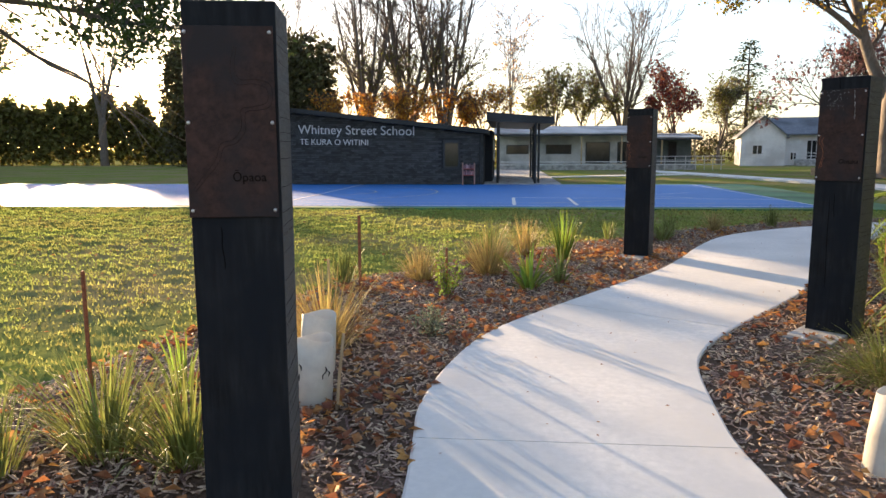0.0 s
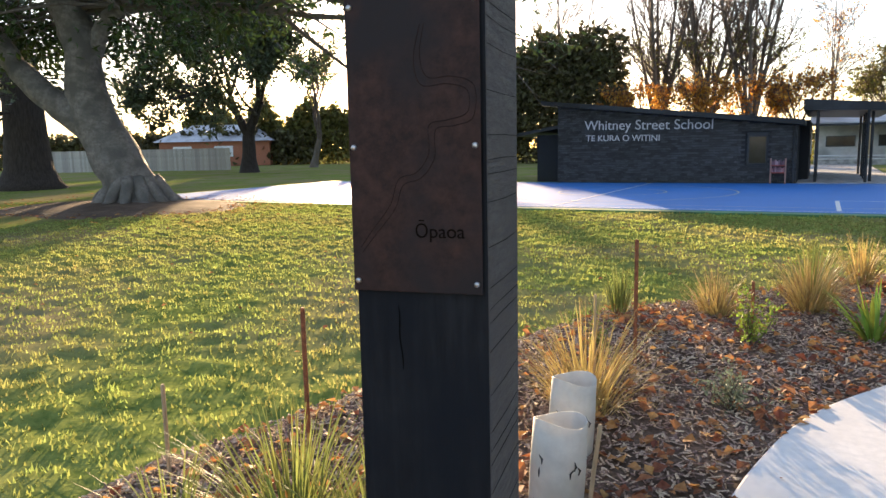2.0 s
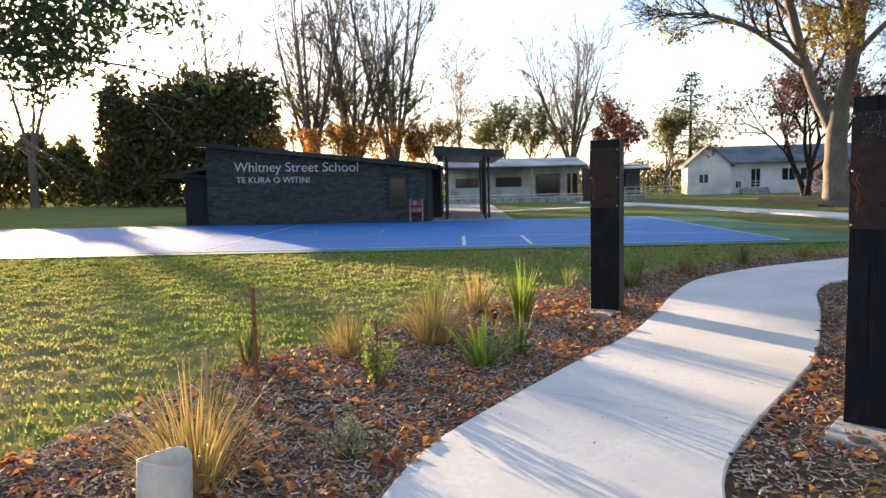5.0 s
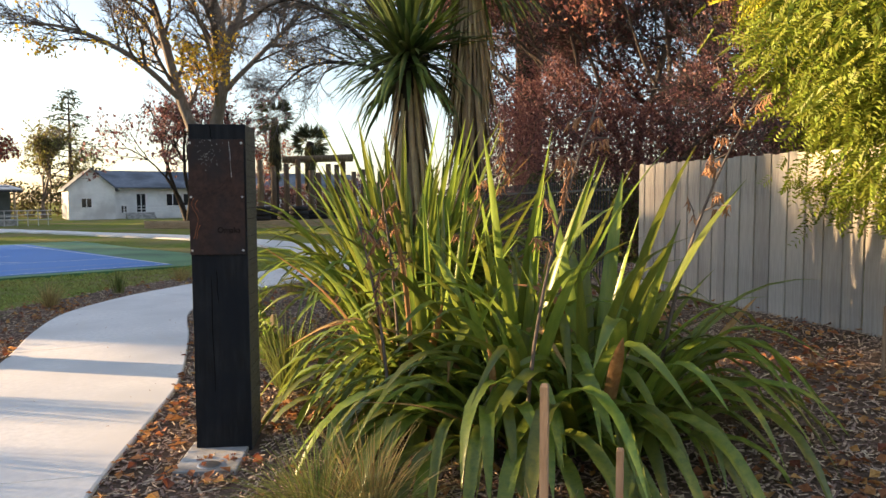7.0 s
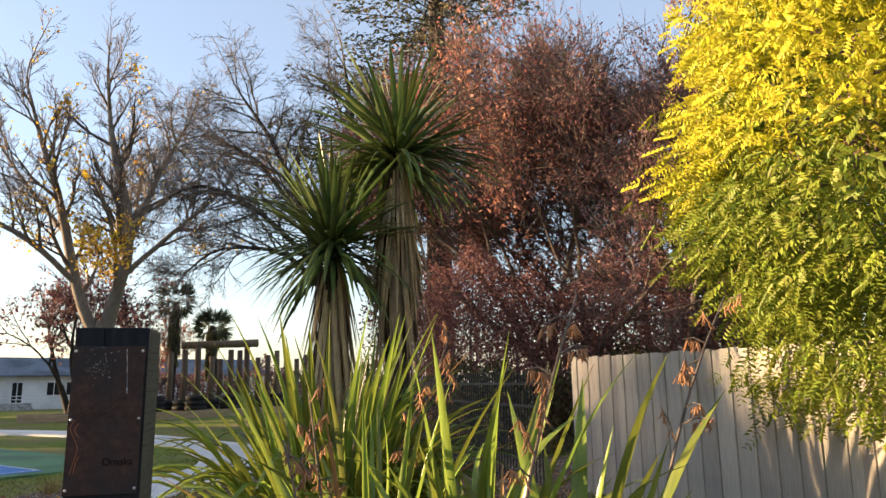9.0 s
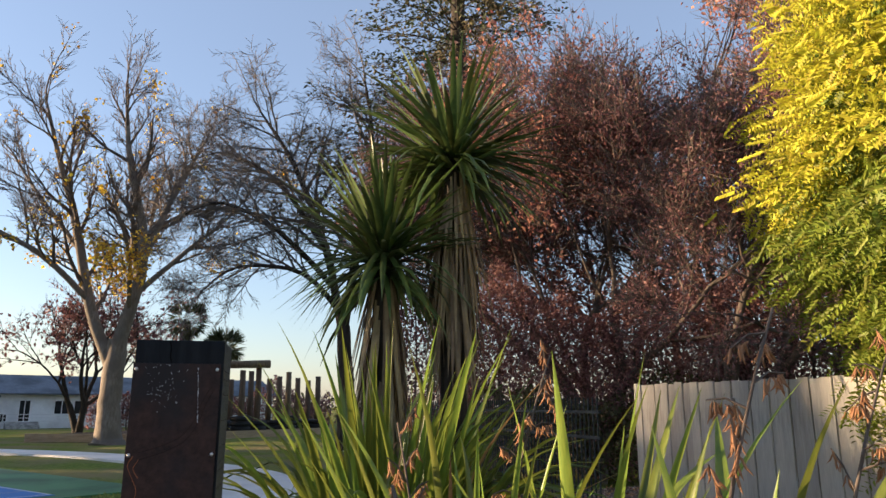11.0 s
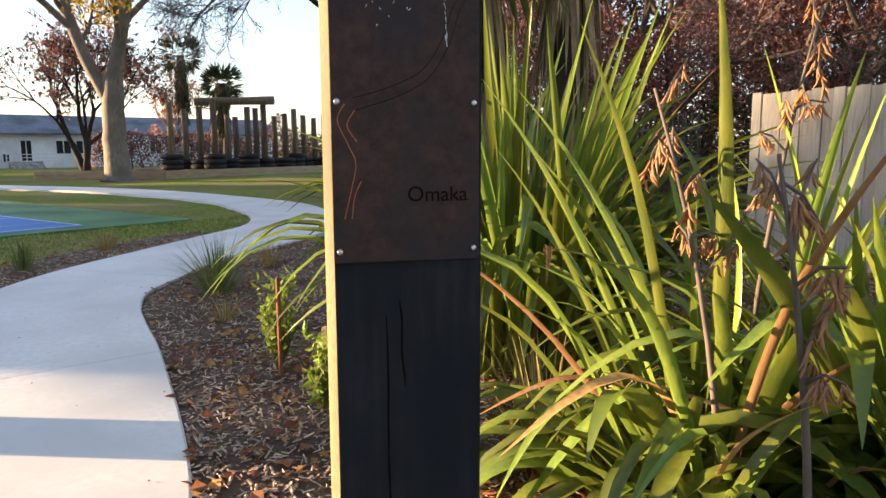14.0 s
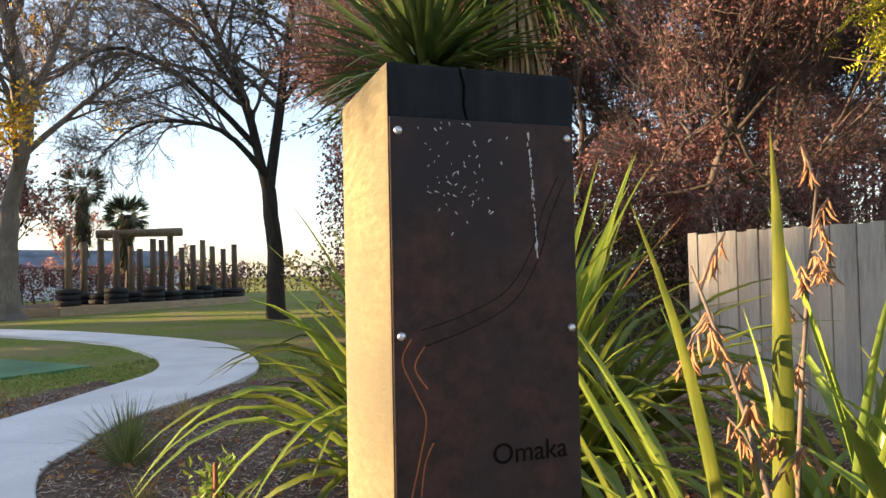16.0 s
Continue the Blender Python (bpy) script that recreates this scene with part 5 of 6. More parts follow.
# right side and centre distance
SYC = [[(0.1, 0, -0.2, 0.85), (0.05, 0, 0.3, 0.6), (0, 0, 1.4, 0.5), (0, 0, 3.0, 0.47), (0.1, 0, 4.6, 0.42)],
       [(-0.05, 0, 3.3, 0.3), (-1.2, 0.4, 6.0, 0.26), (-2.2, 0.6, 10.0, 0.2), (-3.2, 0.2, 13.0, 0.12), (-4.0, 0, 15.6, 0.05)],
       [(0.1, 0, 4.4, 0.34), (0.8, -0.3, 8.6, 0.26), (-0.2, -1.0, 13.0, 0.14), (-0.6, -1.2, 16.0, 0.05)],
       [(0.8, -0.3, 8.4, 0.2), (2.0, 0.5, 12.0, 0.14), (3.4, 1.0, 15.4, 0.05)],
       [(-1.4, 0.4, 6.5, 0.16), (-3.4, -0.5, 8.2, 0.13), (-5.6, -0.8, 9.2, 0.09), (-7.4, -1, 9.4, 0.04)],
       [(0.5, -0.2, 6.6, 0.15), (2.6, -0.6, 8.8, 0.11), (4.4, -0.8, 10.6, 0.07), (5.8, -1, 12.6, 0.03)],
       [(0.7, -0.3, 8.0, 0.14), (1.0, 2.4, 10.2, 0.1), (1.4, 4.2, 13.2, 0.04)],
       [(-1.8, 0.5, 8.6, 0.13), (-3.8, 1.6, 11.2, 0.09), (-5.4, 2, 13.6, 0.04)],
       [(0.4, -0.2, 6.0, 0.12), (0.2, -2.6, 8.0, 0.09), (-0.6, -4.6, 10.0, 0.04)]]
limbed_tree(17.96, 34.96, "large forked winter tree keeping some yellow leaves", 41, SYC, 27.8, depth=3, up=0.07, angle=0.72, dense=0.98, thin=0.01, curl=0.26, bark=M_BARKPALE, leaf=L_YELLOW, per_tip=3, leaf_size=0.2, leaf_zone=(3.5, 8.8), leaf_share=0.8)
tree(21.7, 45.3, "low dark-red leafy tree with crooked stems", 42, trunk_h=1.8, trunk_r=0.2, limb=2.1, levels=5, spread=0.62, up=0.0, kids=(2, 3, 3), stems=3, bark=M_BARKDARK, leaf=L_REDBROWN, per_tip=4, leaf_size=0.24)
tree(30, 50, "small red autumn tree by the white building", 43, trunk_h=1.3, trunk_r=0.14, limb=1.7, levels=5, spread=0.6, kids=(2, 3), leaf=L_RED, per_tip=3, leaf_size=0.22)


def palm(x, y, h, label, seed, r=1.3):
    rng = random.Random(seed)
    t = thing("palm_tree", pose(x, y, 0), label, "palm")
    m = Mesh()
    m.tube([(0, 0, -0.1), (0.1, 0, h * 0.5), (0, 0, h)], [0.24, 0.18, 0.24], 8)
    part("trunk", m, M_BARKDARK, t)
    lf = Mesh()
    for i in range(46):
        a, e = rng.uniform(0, 6.28), rng.uniform(-0.9, 1.1)
        c = Vector((math.cos(a) * math.cos(e), math.sin(a) * math.cos(e), math.sin(e)))
        hub = Vector((0, 0, h)) + c * r * 0.55
        for j in range(9):
            d = (c + rand_dir(rng) * 0.6).normalized()
            lf.leaf(hub, d, d.cross(rand_dir(rng)), r * 0.7, 0.09)
    part("crown", lf, L_CON, t)
    shag = Mesh()
    for i in range(260):
        a, z = rng.uniform(0, 6.28), h * rng.uniform(0.45, 0.98)
        d = Vector((math.cos(a) * 0.35, math.sin(a) * 0.35, -1)).normalized()
        shag.leaf((0.22 * math.cos(a), 0.22 * math.sin(a), z), d, (-math.sin(a), math.cos(a), 0), rng.uniform(0.5, 1.0), 0.16)
    blob_tag(part("dead_fronds", shag, L_HEDGE, t, "shaggy brown dead fronds round the trunk"))


palm(28.6, 46.0, 7.3, "fan palm with dark shaggy trunk", 51)
palm(30.6, 44.5, 5.6, "shorter fan palm with drooping dead fronds", 52)
palm(38.5, 56, 6.8, "distant fan palm catching the light", 53)
WEEP = [[(0.2, 0, -0.2, 0.5), (0, 0, 0.5, 0.36), (0, 0, 2.5, 0.3), (-0.2, 0, 4.8, 0.27)],
        [(-0.2, 0, 4.5, 0.2), (-1.0, 0, 8.0, 0.16), (-2.4, 0.3, 11.5, 0.11), (-4.0, 0.5, 14.0, 0.04)],
        [(-0.2, 0, 4.6, 0.22), (0.4, 0, 9.0, 0.17), (0.8, 0, 12.5, 0.11), (0.4, 0, 15.5, 0.04)],
        [(-0.5, 0, 6.2, 0.14), (-2.8, -0.8, 8.4, 0.1), (-5.0, -1.2, 9.4, 0.07), (-6.4, -1.4, 8.8, 0.03)],
        [(-0.8, 0, 7.6, 0.13), (-3.0, 0.6, 10.8, 0.09), (-5.2, 1.0, 12.2, 0.05), (-6.2, 1.2, 12.2, 0.03)],
        [(-0.2, 0, 5.2, 0.13), (-1.8, -1.6, 6.6, 0.09), (-4.0, -2.6, 6.6, 0.05), (-5.2, -3.0, 5.6, 0.03)],
        [(0.3, 0, 8.0, 0.12), (2.6, -0.6, 11.0, 0.08), (4.4, -0.8, 12.6, 0.03)]]
limbed_tree(21.5, 23.6, "weeping bare winter tree with fine dark twigs", 44, WEEP, 45, depth=3, up=-0.035, angle=0.85, dense=1.25, thin=0.008, curl=0.28, bark=M_BARKDARK, twig=M_BARK)
conifer(25.5, 21.0, 31, 9.5, "tall dark conifer with brownish drooping foliage", 45, 0.27, L_CON, 0.5, 0.42, L_CONBROWN)
RB = dict(trunk_h=2.2, trunk_r=0.2, limb=2.0, levels=7, spread=0.5, up=0.04, kids=(2, 3), shrink=0.8, stems=3, bark=M_TWIG, leaf=L_REDBROWN, per_tip=13, leaf_size=0.075, leaf_spread=0.6, twigs=2, twig_len=0.7)
t1 = tree(17.6, 11.0, "dense twiggy tree holding red-brown autumn leaves", 46, group="red-brown trees behind the fence", **RB)
copy_thing(t1, pose(18.4, 7.8, 0, 0, 0, 120))
copy_thing(t1, pose(19.5, 5.0, 0, 0, 0, 250))
copy_thing(t1, pose(24.0, 12.0, 0, 0, 0, 20))
thicket("bushes", 15.5, 14.5, 19.5, 4.5, 6.5, 3, 90000, L_REDBROWN, "tall red-brown twiggy bushes behind the fence", 9, 0.07)
thicket("bushes", 19, 19, 24, 2, 8, 3, 50000, L_REDBROWN, "tall brown thicket behind the garden trees", 10, 0.13)
tree(23.5, 9.0, "tall tree topped with pink-red autumn leaves", 47, **{**RB, "trunk_h": 3.5, "limb": 3.0, "leaf": L_PINK, "per_tip": 7, "leaf_size": 0.12})
thicket("bushes", 14.5, 12.5, 22, 3, 2.6, 2.5, 14000, L_HEDGE, "dim undergrowth behind the fences", 8, 0.12)

# golden tree over the fence
gt = thing("golden_tree", pose(8.9, 2.4, 0.25), "golden-leaved tree spilling over the paling fence", "tree")
wd, lf, tips = Mesh(), Mesh(), []
rng = random.Random(61)
wd.tube([(0, 0, -0.2), (0.05, 0, 1), (0, 0.1, 2.2)], [0.16, 0.13, 0.11], 9)
for k in range(5):
    a = 1.2566 * k
    grow(wd, tips, rng, Vector((0, 0.1, 1.6 + 0.15 * k)), Vector((math.cos(a), math.sin(a), 0.9)).normalized(), 1.1, 0.06, 2, 5, 0.5, 0.02, 0, 5, (2, 3), 0.8)
blob_tag(part("branchwork", wd, M_TWIG, gt, smooth=True))
deep = Mesh()
for i in range(760):
    d = rand_dir(rng)
    lump = 1 + 0.22 * noise.noise(d * 2.6) + 0.12 * noise.noise(d * 6)
    rr = lump * rng.uniform(0.62, 1.0)
    hub = Vector((-0.5 + d.x * 2.3 * rr, 0.25 + d.y * 2.0 * rr, 3.5 + d.z * 3.2 * rr))
    if d.z < 0:
        hub.x -= 0.55 * min(1.0, -2.2 * d.z)
    if hub.z < 1.15:
        continue
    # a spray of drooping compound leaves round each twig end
    # low and inner sprays take the green that has the shade painted in
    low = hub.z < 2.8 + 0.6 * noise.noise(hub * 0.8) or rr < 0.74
    for k in range(26):
        c = hub + Vector((rng.gauss(0, 0.15), rng.gauss(0, 0.15), rng.gauss(0, 0.13)))
        ax = (d * 0.8 + rand_dir(rng) * 0.7 + Vector((0, 0, -0.7))).normalized()
        sd = ax.cross(rand_dir(rng)).normalized()
        ln = rng.uniform(0.12, 0.24)
        for j in range(5):
            for sg in (-1, 1):
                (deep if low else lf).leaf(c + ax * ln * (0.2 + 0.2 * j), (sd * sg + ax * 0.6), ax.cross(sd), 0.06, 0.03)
                if j == 4:
                    break
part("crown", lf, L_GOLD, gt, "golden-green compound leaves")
part("crown", deep, L_GOLDSHADE, gt, "lower and inner leaves with shade in their green")


# ---- flax, cabbage trees ----
def blade_data(name, length, width, lean, droop, material, segs=9):
    mm = Mesh()
    mm.blade((0, 0, 0), 0, length, width, lean, droop, segs)
    return mm.data(name, material, True)


def strap_data(name, width, rise, kink, at, material, segs=11):
    """A flax leaf of unit length: stiff and folded, then bent over by kink round the share at of its length."""
    mm, p, a = Mesh(), Vector((0, 0, 0)), 0.0
    for i in range(segs + 1):
        t = i / segs
        d = Vector((math.sin(a), 0, math.cos(a)))
        nrm = Vector((math.cos(a), 0, -math.sin(a)))
        w = width * 0.5 * min(1.0, 0.5 + 1.5 * t) * max(0.0, 1 - max(0.0, (t - 0.55) / 0.45) ** 1.8) + 0.0006
        fold = w * (0.75 - 0.5 * t)
        mm.v += [tuple(p + Vector((0, -w, 0)) - nrm * fold), tuple(p), tuple(p + Vector((0, w, 0)) - nrm * fold)]
        p = p + d / segs
        a += rise / segs + kink / segs * 2.6 * math.exp(-((t - at) / 0.2) ** 2)
    for i in range(segs):
        q = 3 * i
        mm.f += [(q, q + 1, q + 4, q + 3), (q + 1, q + 2, q + 5, q + 4)]
    return mm.data(name, material, True)


FLAX = [strap_data("blade", 0.05, r, k, at, L_FLAX) for r, k, at in ((0.1, 0.05, 0.7), (0.25, 0.2, 0.75), (0.4, 0.8, 0.7), (0.5, 1.5, 0.62), (0.6, 1.7, 0.52), (0.7, 1.5, 0.45), (0.9, 1.2, 0.4))]
FLAX_DEAD = [strap_data("dead_blade", 0.035, 0.3, k, 0.5, L_FLAXDEAD) for k in (0.3, 1.6)]


def flax(x, y, z, n, length, seed, label, radius=0.45, upright=0.5, wide=1.0):
    rng = random.Random(seed)
    t = thing("flax_bush", pose(x, y, z), label, "flax", "flax bushes")
    for i in range(n):
        a, rr = rng.uniform(0, 360), rng.random() ** 0.5
        k = min(6, max(0, int(rr * 7.4 * (1.15 - 0.85 * upright) + rng.gauss(0, 0.9))))
        dead = rng.random() < 0.05
        me = rng.choice(FLAX_DEAD) if dead else FLAX[k]
        ln = length * rng.uniform(0.6, 1.05) * (1.08 if k < 2 else 0.95)
        lean = 3 + 48 * rr * (1.15 - upright) + rng.gauss(0, 5)
        px, py = radius * rr * math.cos(radians(a)), radius * rr * math.sin(radians(a))
        mm = pose(px, py, 0, 0, 0, a + rng.gauss(0, 12)) @ pose(0, 0, 0, rng.gauss(0, 9), lean + rng.gauss(0, 6), rng.gauss(0, 35)) @ Matrix.Diagonal((ln, 1.35 * wide * rng.uniform(0.75, 1.3), ln, 1))
        part("dead_blade" if dead else "blade", me, None, t, "dry orange-brown blade" if dead else "", m=mm)
    return t


flax(4.0, 4.5, bed_rise(4.0, 4.5), 150, 1.5, 71, "large green flax fan with arching sword leaves", 0.4, 0.14, 1.05)
flax(4.5, 4.85, bed_rise(4.5, 4.85), 130, 1.72, 75, "tall green flax fan with stiff upright leaves", 0.35, 0.45, 0.95)
flax(4.35, 4.2, bed_rise(4.35, 4.2), 140, 1.6, 76, "spreading green flax fan with drooping leaves", 0.4, 0.3, 1.1)
flax(5.4, 6.9, bed_rise(5.4, 6.9), 320, 2.05, 72, "tall flax clump of long narrow green blades", 0.55, 0.7, 0.8)
flax(4.15, 5.35, bed_rise(4.15, 5.35), 130, 1.35, 74, "low flax fan with bent-over leaves", 0.35, 0.12, 1.05)
flax(4.1, 5.3, bed_rise(4.1, 5.3), 40, 1.72, 73, "upright flax fan of yellow-green sword leaves", 0.3, 0.8, 0.66)


POD = Mesh().tube([(0, 0, 0), (0.02, 0, 0.004), (0.05, 0, 0.002), (0.085, 0, 0.014)], [0.002, 0.0055, 0.006, 0.001], 5).data("seed_pod", L_POD, True)


def seed_stalk(x, y, h, lx, ly, seed, label):
    rng = random.Random(seed)
    t = thing("flax_stalk", pose(x, y, bed_rise(x, y)), label, "seed stalk", "flax seed stalks")
    m = Mesh()
    pts = [Vector((lx * s * s, ly * s * s, h * s)) for s in [i / 8 for i in range(9)]]
    m.tube(pts, [0.014 - 0.0012 * i for i in range(9)], 6)
    part("stem", m, M_TWIG, t, smooth=True)
    br = Mesh()
    for i in range(9):
        s = 0.62 + 0.042 * i
        p = Vector((lx * s * s, ly * s * s, h * s))
        d = (rand_dir(rng) + Vector((0, 0, 0.5))).normalized()
        e = p + d * rng.uniform(0.1, 0.2)
        br.tube([p, (p + e) / 2 + Vector((0, 0, 0.02)), e], [0.005, 0.004, 0.003], 4)
        for j in range(13):
            q = p.lerp(e, rng.uniform(0.3, 1))
            dd = (rand_dir(rng) * 0.5 + Vector((0, 0, -1))).normalized()
            part("seed_pod", POD, None, t, m=Matrix.Translation(q) @ dd.to_track_quat("X", "Z").to_matrix().to_4x4() @ Matrix.Scale(rng.uniform(0.5, 0.95), 4))
    blob_tag(part("twigwork", br, M_TWIG, t))


seed_stalk(3.6, 4.1, 1.95, 0.2, -0.3, 1, "dark flax stalk with curled brown seed pods")
seed_stalk(3.75, 5.2, 1.55, 0.1, 0.3, 2, "leaning flax stalk hung with brown pods")
seed_stalk(4.3, 5.3, 1.9, 0.5, -0.1, 3, "tall flax stalk with reddish dry pods")
seed_stalk(3.4, 4.9, 1.35, -0.15, 0.1, 4, "short broken flax stalk with dry pods")
seed_stalk(4.6, 3.9, 2.0, 0.5, -0.35, 5, "dark bent flax stalk with curling pods")

CAB = [blade_data("leaf", 1.0, 0.05, 0.0, b, L_CAB, 4) for b in (0.1, 0.3, 0.6, 1.0)]
SKIRT = [blade_data("skirt_leaf", 1.0, 0.04, 0.0, b, L_SKIRT, 4) for b in (0.1, 0.25)]


def cabbage_tree(x, y, heads, label, seed):
    rng = random.Random(seed)
    t = thing("cabbage_tree", pose(x, y, 0.2), label, "tree")
    m = Mesh()
    for hx, hy, hz, ln, skirt in heads:
        m.tube([(0, 0, -0.3), (hx * 0.5, hy * 0.5, hz * 0.35), (hx * 0.9, hy * 0.9, hz * 0.7), (hx, hy, hz)], [0.16, 0.13, 0.11, 0.09], 9)
        for i in range(240):
            e = math.degrees(math.acos(1 - 1.62 * rng.random()))
            me = CAB[min(3, int(e / 32 + rng.random()))]
            s = ln * rng.uniform(0.8, 1.1)
            part("leaf", me, None, t, m=pose(hx, hy, hz - 0.15 + 0.3 * rng.random(), 0, 0, rng.uniform(0, 360)) @ pose(0, 0, 0, 0, e, 0) @ Matrix.Diagonal((s, s * 1.1, s, 1)))
        for i in range(skirt):
            s = rng.uniform(0.7, 1.25)
            a = rng.uniform(0, 6.28)
            part("skirt_leaf", rng.choice(SKIRT), None, t, "dead brown hanging leaf", m=pose(hx + 0.12 * math.cos(a), hy + 0.12 * math.sin(a), hz - 0.15 - rng.random() * 1.25, 0, 0, math.degrees(a)) @ pose(0, 0, 0, 0, rng.uniform(163, 178), 0) @ Matrix.Diagonal((s, s, s, 1)))
    part("trunk", m, M_BARKDARK, t, smooth=True)


cabbage_tree(6.65, 7.25, [(0.0, 0.0, 3.85, 1.2, 230)], "tall cabbage tree with spiky head and dead-leaf skirt", 81)
cabbage_tree(6.2, 7.75, [(0.0, 0.0, 2.8, 1.15, 170)], "shorter cabbage tree with spiky drooping head", 82)


# ---- small plants, stakes, guards ----
def tussock(x, y, n, length, seed, material, label, width=0.008, droop=1.3, radius=0.09, lean=0.5):
    rng = random.Random(seed)
    m = Mesh()
    for i in range(n):
        a, rr = rng.uniform(0, 6.28), rng.random() ** 0.6
        m.blade((radius * rr * math.cos(a), radius * rr * math.sin(a), 0), a + rng.gauss(0, 0.4), length * rng.uniform(0.6, 1.15), width * rng.uniform(0.7, 1.3), lean * rr + rng.gauss(0, 0.06), droop * rr * rng.uniform(0.5, 1.3), 4)
    z = bed_rise(x, y) if inside(x, y, RIGHT_BED) else 0.0
    t = thing("tussock", pose(x, y, z), label + " in the mulch", "grass tuft", "tussocks in the beds")
    blob_tag(part("leafage", m, material, t))
    return t


for i, (x, y, n, ln, material, w, dr, le, label) in enumerate([
    (-1.4, 3.2, 300, 0.75, L_TUSS, 0.008, 1.5, 0.7, "loose grey-green grass tussock"), (-1.75, 2.95, 110, 0.55, L_TUSS, 0.008, 1.2, 0.5, "grey-green grass tussock"),
    (-1.0, 3.15, 260, 0.65, L_TUSS, 0.009, 1.5, 0.8, "sprawling green grass tussock"),
    (-1.39, 3.95, 40, 0.52, L_BRIGHT, 0.02, 0.5, 0.4, "yellow-green sword-leaved plant"), (-1.1, 3.75, 16, 0.5, L_STRAW, 0.012, 0.8, 0.8, "straw-coloured sparse grass"),
    (-0.85, 5.0, 380, 0.8, L_STRAW, 0.007, 1.8, 0.8, "straw-gold arching tussock"), (-1.25, 7.3, 90, 0.55, L_TUSS, 0.014, 0.4, 0.3, "upright green tussock"),
    (-0.5, 7.6, 260, 0.55, L_STRAW, 0.008, 1.0, 0.8, "golden dried grass tussock"), (0.2, 8.0, 320, 0.75, L_STRAW, 0.009, 1.4, 0.65, "large arching straw tussock"),
    (0.22, 8.7, 160, 0.8, L_TUSS, 0.01, 0.9, 0.5, "tall green-gold tussock"), (0.64, 9.4, 160, 0.7, L_STRAW, 0.01, 1.0, 0.5, "tall straw tussock"),
    (1.1, 9.05, 60, 0.85, L_BRIGHT, 0.028, 0.5, 0.5, "tall striped sword-leaved plant"), (0.62, 7.15, 46, 0.62, L_BRIGHT, 0.035, 1.5, 0.9, "broad-leaved green strap plant"),
    (0.95, 7.5, 30, 0.6, L_TUSS, 0.03, 1.5, 1.0, "strap-leaved plant with bent leaves"),
    (1.93, 11.1, 60, 0.42, L_TUSS, 0.012, 0.6, 0.4, "small dark green tussock"), (2.74, 11.1, 120, 0.45, L_TUSS, 0.014, 1.3, 0.8, "low green strap-leaved clump"),
    (2.95, 11.6, 90, 0.6, L_TUSS, 0.008, 0.7, 0.4, "upright green tussock"), (3.85, 12.4, 170, 0.5, L_STRAW, 0.008, 1.2, 0.7, "faded straw tussock"),
    (5.06, 13.2, 130, 0.5, L_TUSS, 0.009, 0.5, 0.35, "upright green tussock"), (6.5, 14.1, 140, 0.42, L_STRAW, 0.008, 1.2, 0.7, "faded straw tussock"),
    (2.62, 4.5, 480, 0.6, L_TUSS, 0.006, 2.6, 1.2, "flowing green-gold grass tussock"), (2.8, 4.35, 380, 0.64, L_STRAW, 0.005, 2.6, 1.3, "straw-gold flowing grass tussock"),
    (5.6, 10.35, 280, 0.78, L_TUSS, 0.007, 1.5, 0.8, "sprawling grey-green tussock"), (5.9, 10.75, 90, 0.6, L_TUSS, 0.006, 0.8, 0.6, "wispy upright tussock"),
    (6.9, 11.2, 110, 0.5, L_STRAW, 0.007, 1.4, 0.8, "pale straw tussock"), (5.0, 9.4, 90, 0.35, L_STRAW, 0.006, 1.6, 0.9, "small straw tussock"),
    (3.75, 6.5, 160, 0.8, L_TUSS, 0.012, 1.0, 0.4, "green reedy grass clump beside the post"), (4.1, 6.0, 160, 0.85, L_STRAW, 0.01, 1.2, 0.4, "dry reedy grass clump"),
    (3.0, 3.5, 60, 0.4, L_STRAW, 0.005, 0.6, 0.6, "dry weedy stems"), (7.2, 5.4, 40, 0.5, L_TUSS, 0.006, 0.6, 0.5, "thin green grass tuft")]):
    tussock(x, y, int(n * 0.75), ln * 0.72, 100 + i, material, label, w * 0.85, dr, 0.04 + 0.0003 * n, le)


def shrub(x, y, h, w, n, seed, leaf, size, label):
    rng = random.Random(seed)
    z = bed_rise(x, y) if inside(x, y, RIGHT_BED) else 0.0
    t = thing("shrub", pose(x, y, z), label, "shrub", "young shrubs in the mulch")
    st, lf = Mesh(), Mesh()
    for i in range(12):
        e = Vector((rng.gauss(0, w * 0.4), rng.gauss(0, w * 0.4), h * rng.uniform(0.6, 1)))
        st.tube([(0, 0, 0), tuple(e * 0.5 + rand_dir(rng) * 0.02), tuple(e)], [0.006, 0.004, 0.002], 4)
        for j in range(n // 12):
            q = e * rng.uniform(0.25, 1.05) + rand_dir(rng) * 0.04
            d = (rand_dir(rng) + Vector((0, 0, 0.6))).normalized()
            lf.leaf(q, d, d.cross(rand_dir(rng)), size * rng.uniform(0.7, 1.3), size * 0.45)
    blob_tag(part("stemwork", st, M_TWIG, t))
    part("foliage", lf, leaf, t)


shrub(-0.15, 6.6, 0.42, 0.22, 420, 1, L_BRIGHT, 0.035, "small leafy green shrub tied to a stake")
shrub(-0.14, 5.3, 0.24, 0.26, 420, 2, L_GREYG, 0.03, "low silvery grey-green shrub")
shrub(-0.95, 5.6, 0.4, 0.2, 300, 3, L_TUSS, 0.03, "small green shrub behind the guards")
shrub(4.37, 8.0, 0.6, 0.18, 300, 4, L_BRIGHT, 0.06, "narrow young shrub beside a stake")
shrub(4.1, 7.3, 0.4, 0.16, 220, 5, L_BRIGHT, 0.07, "bright yellow-green young shrub")
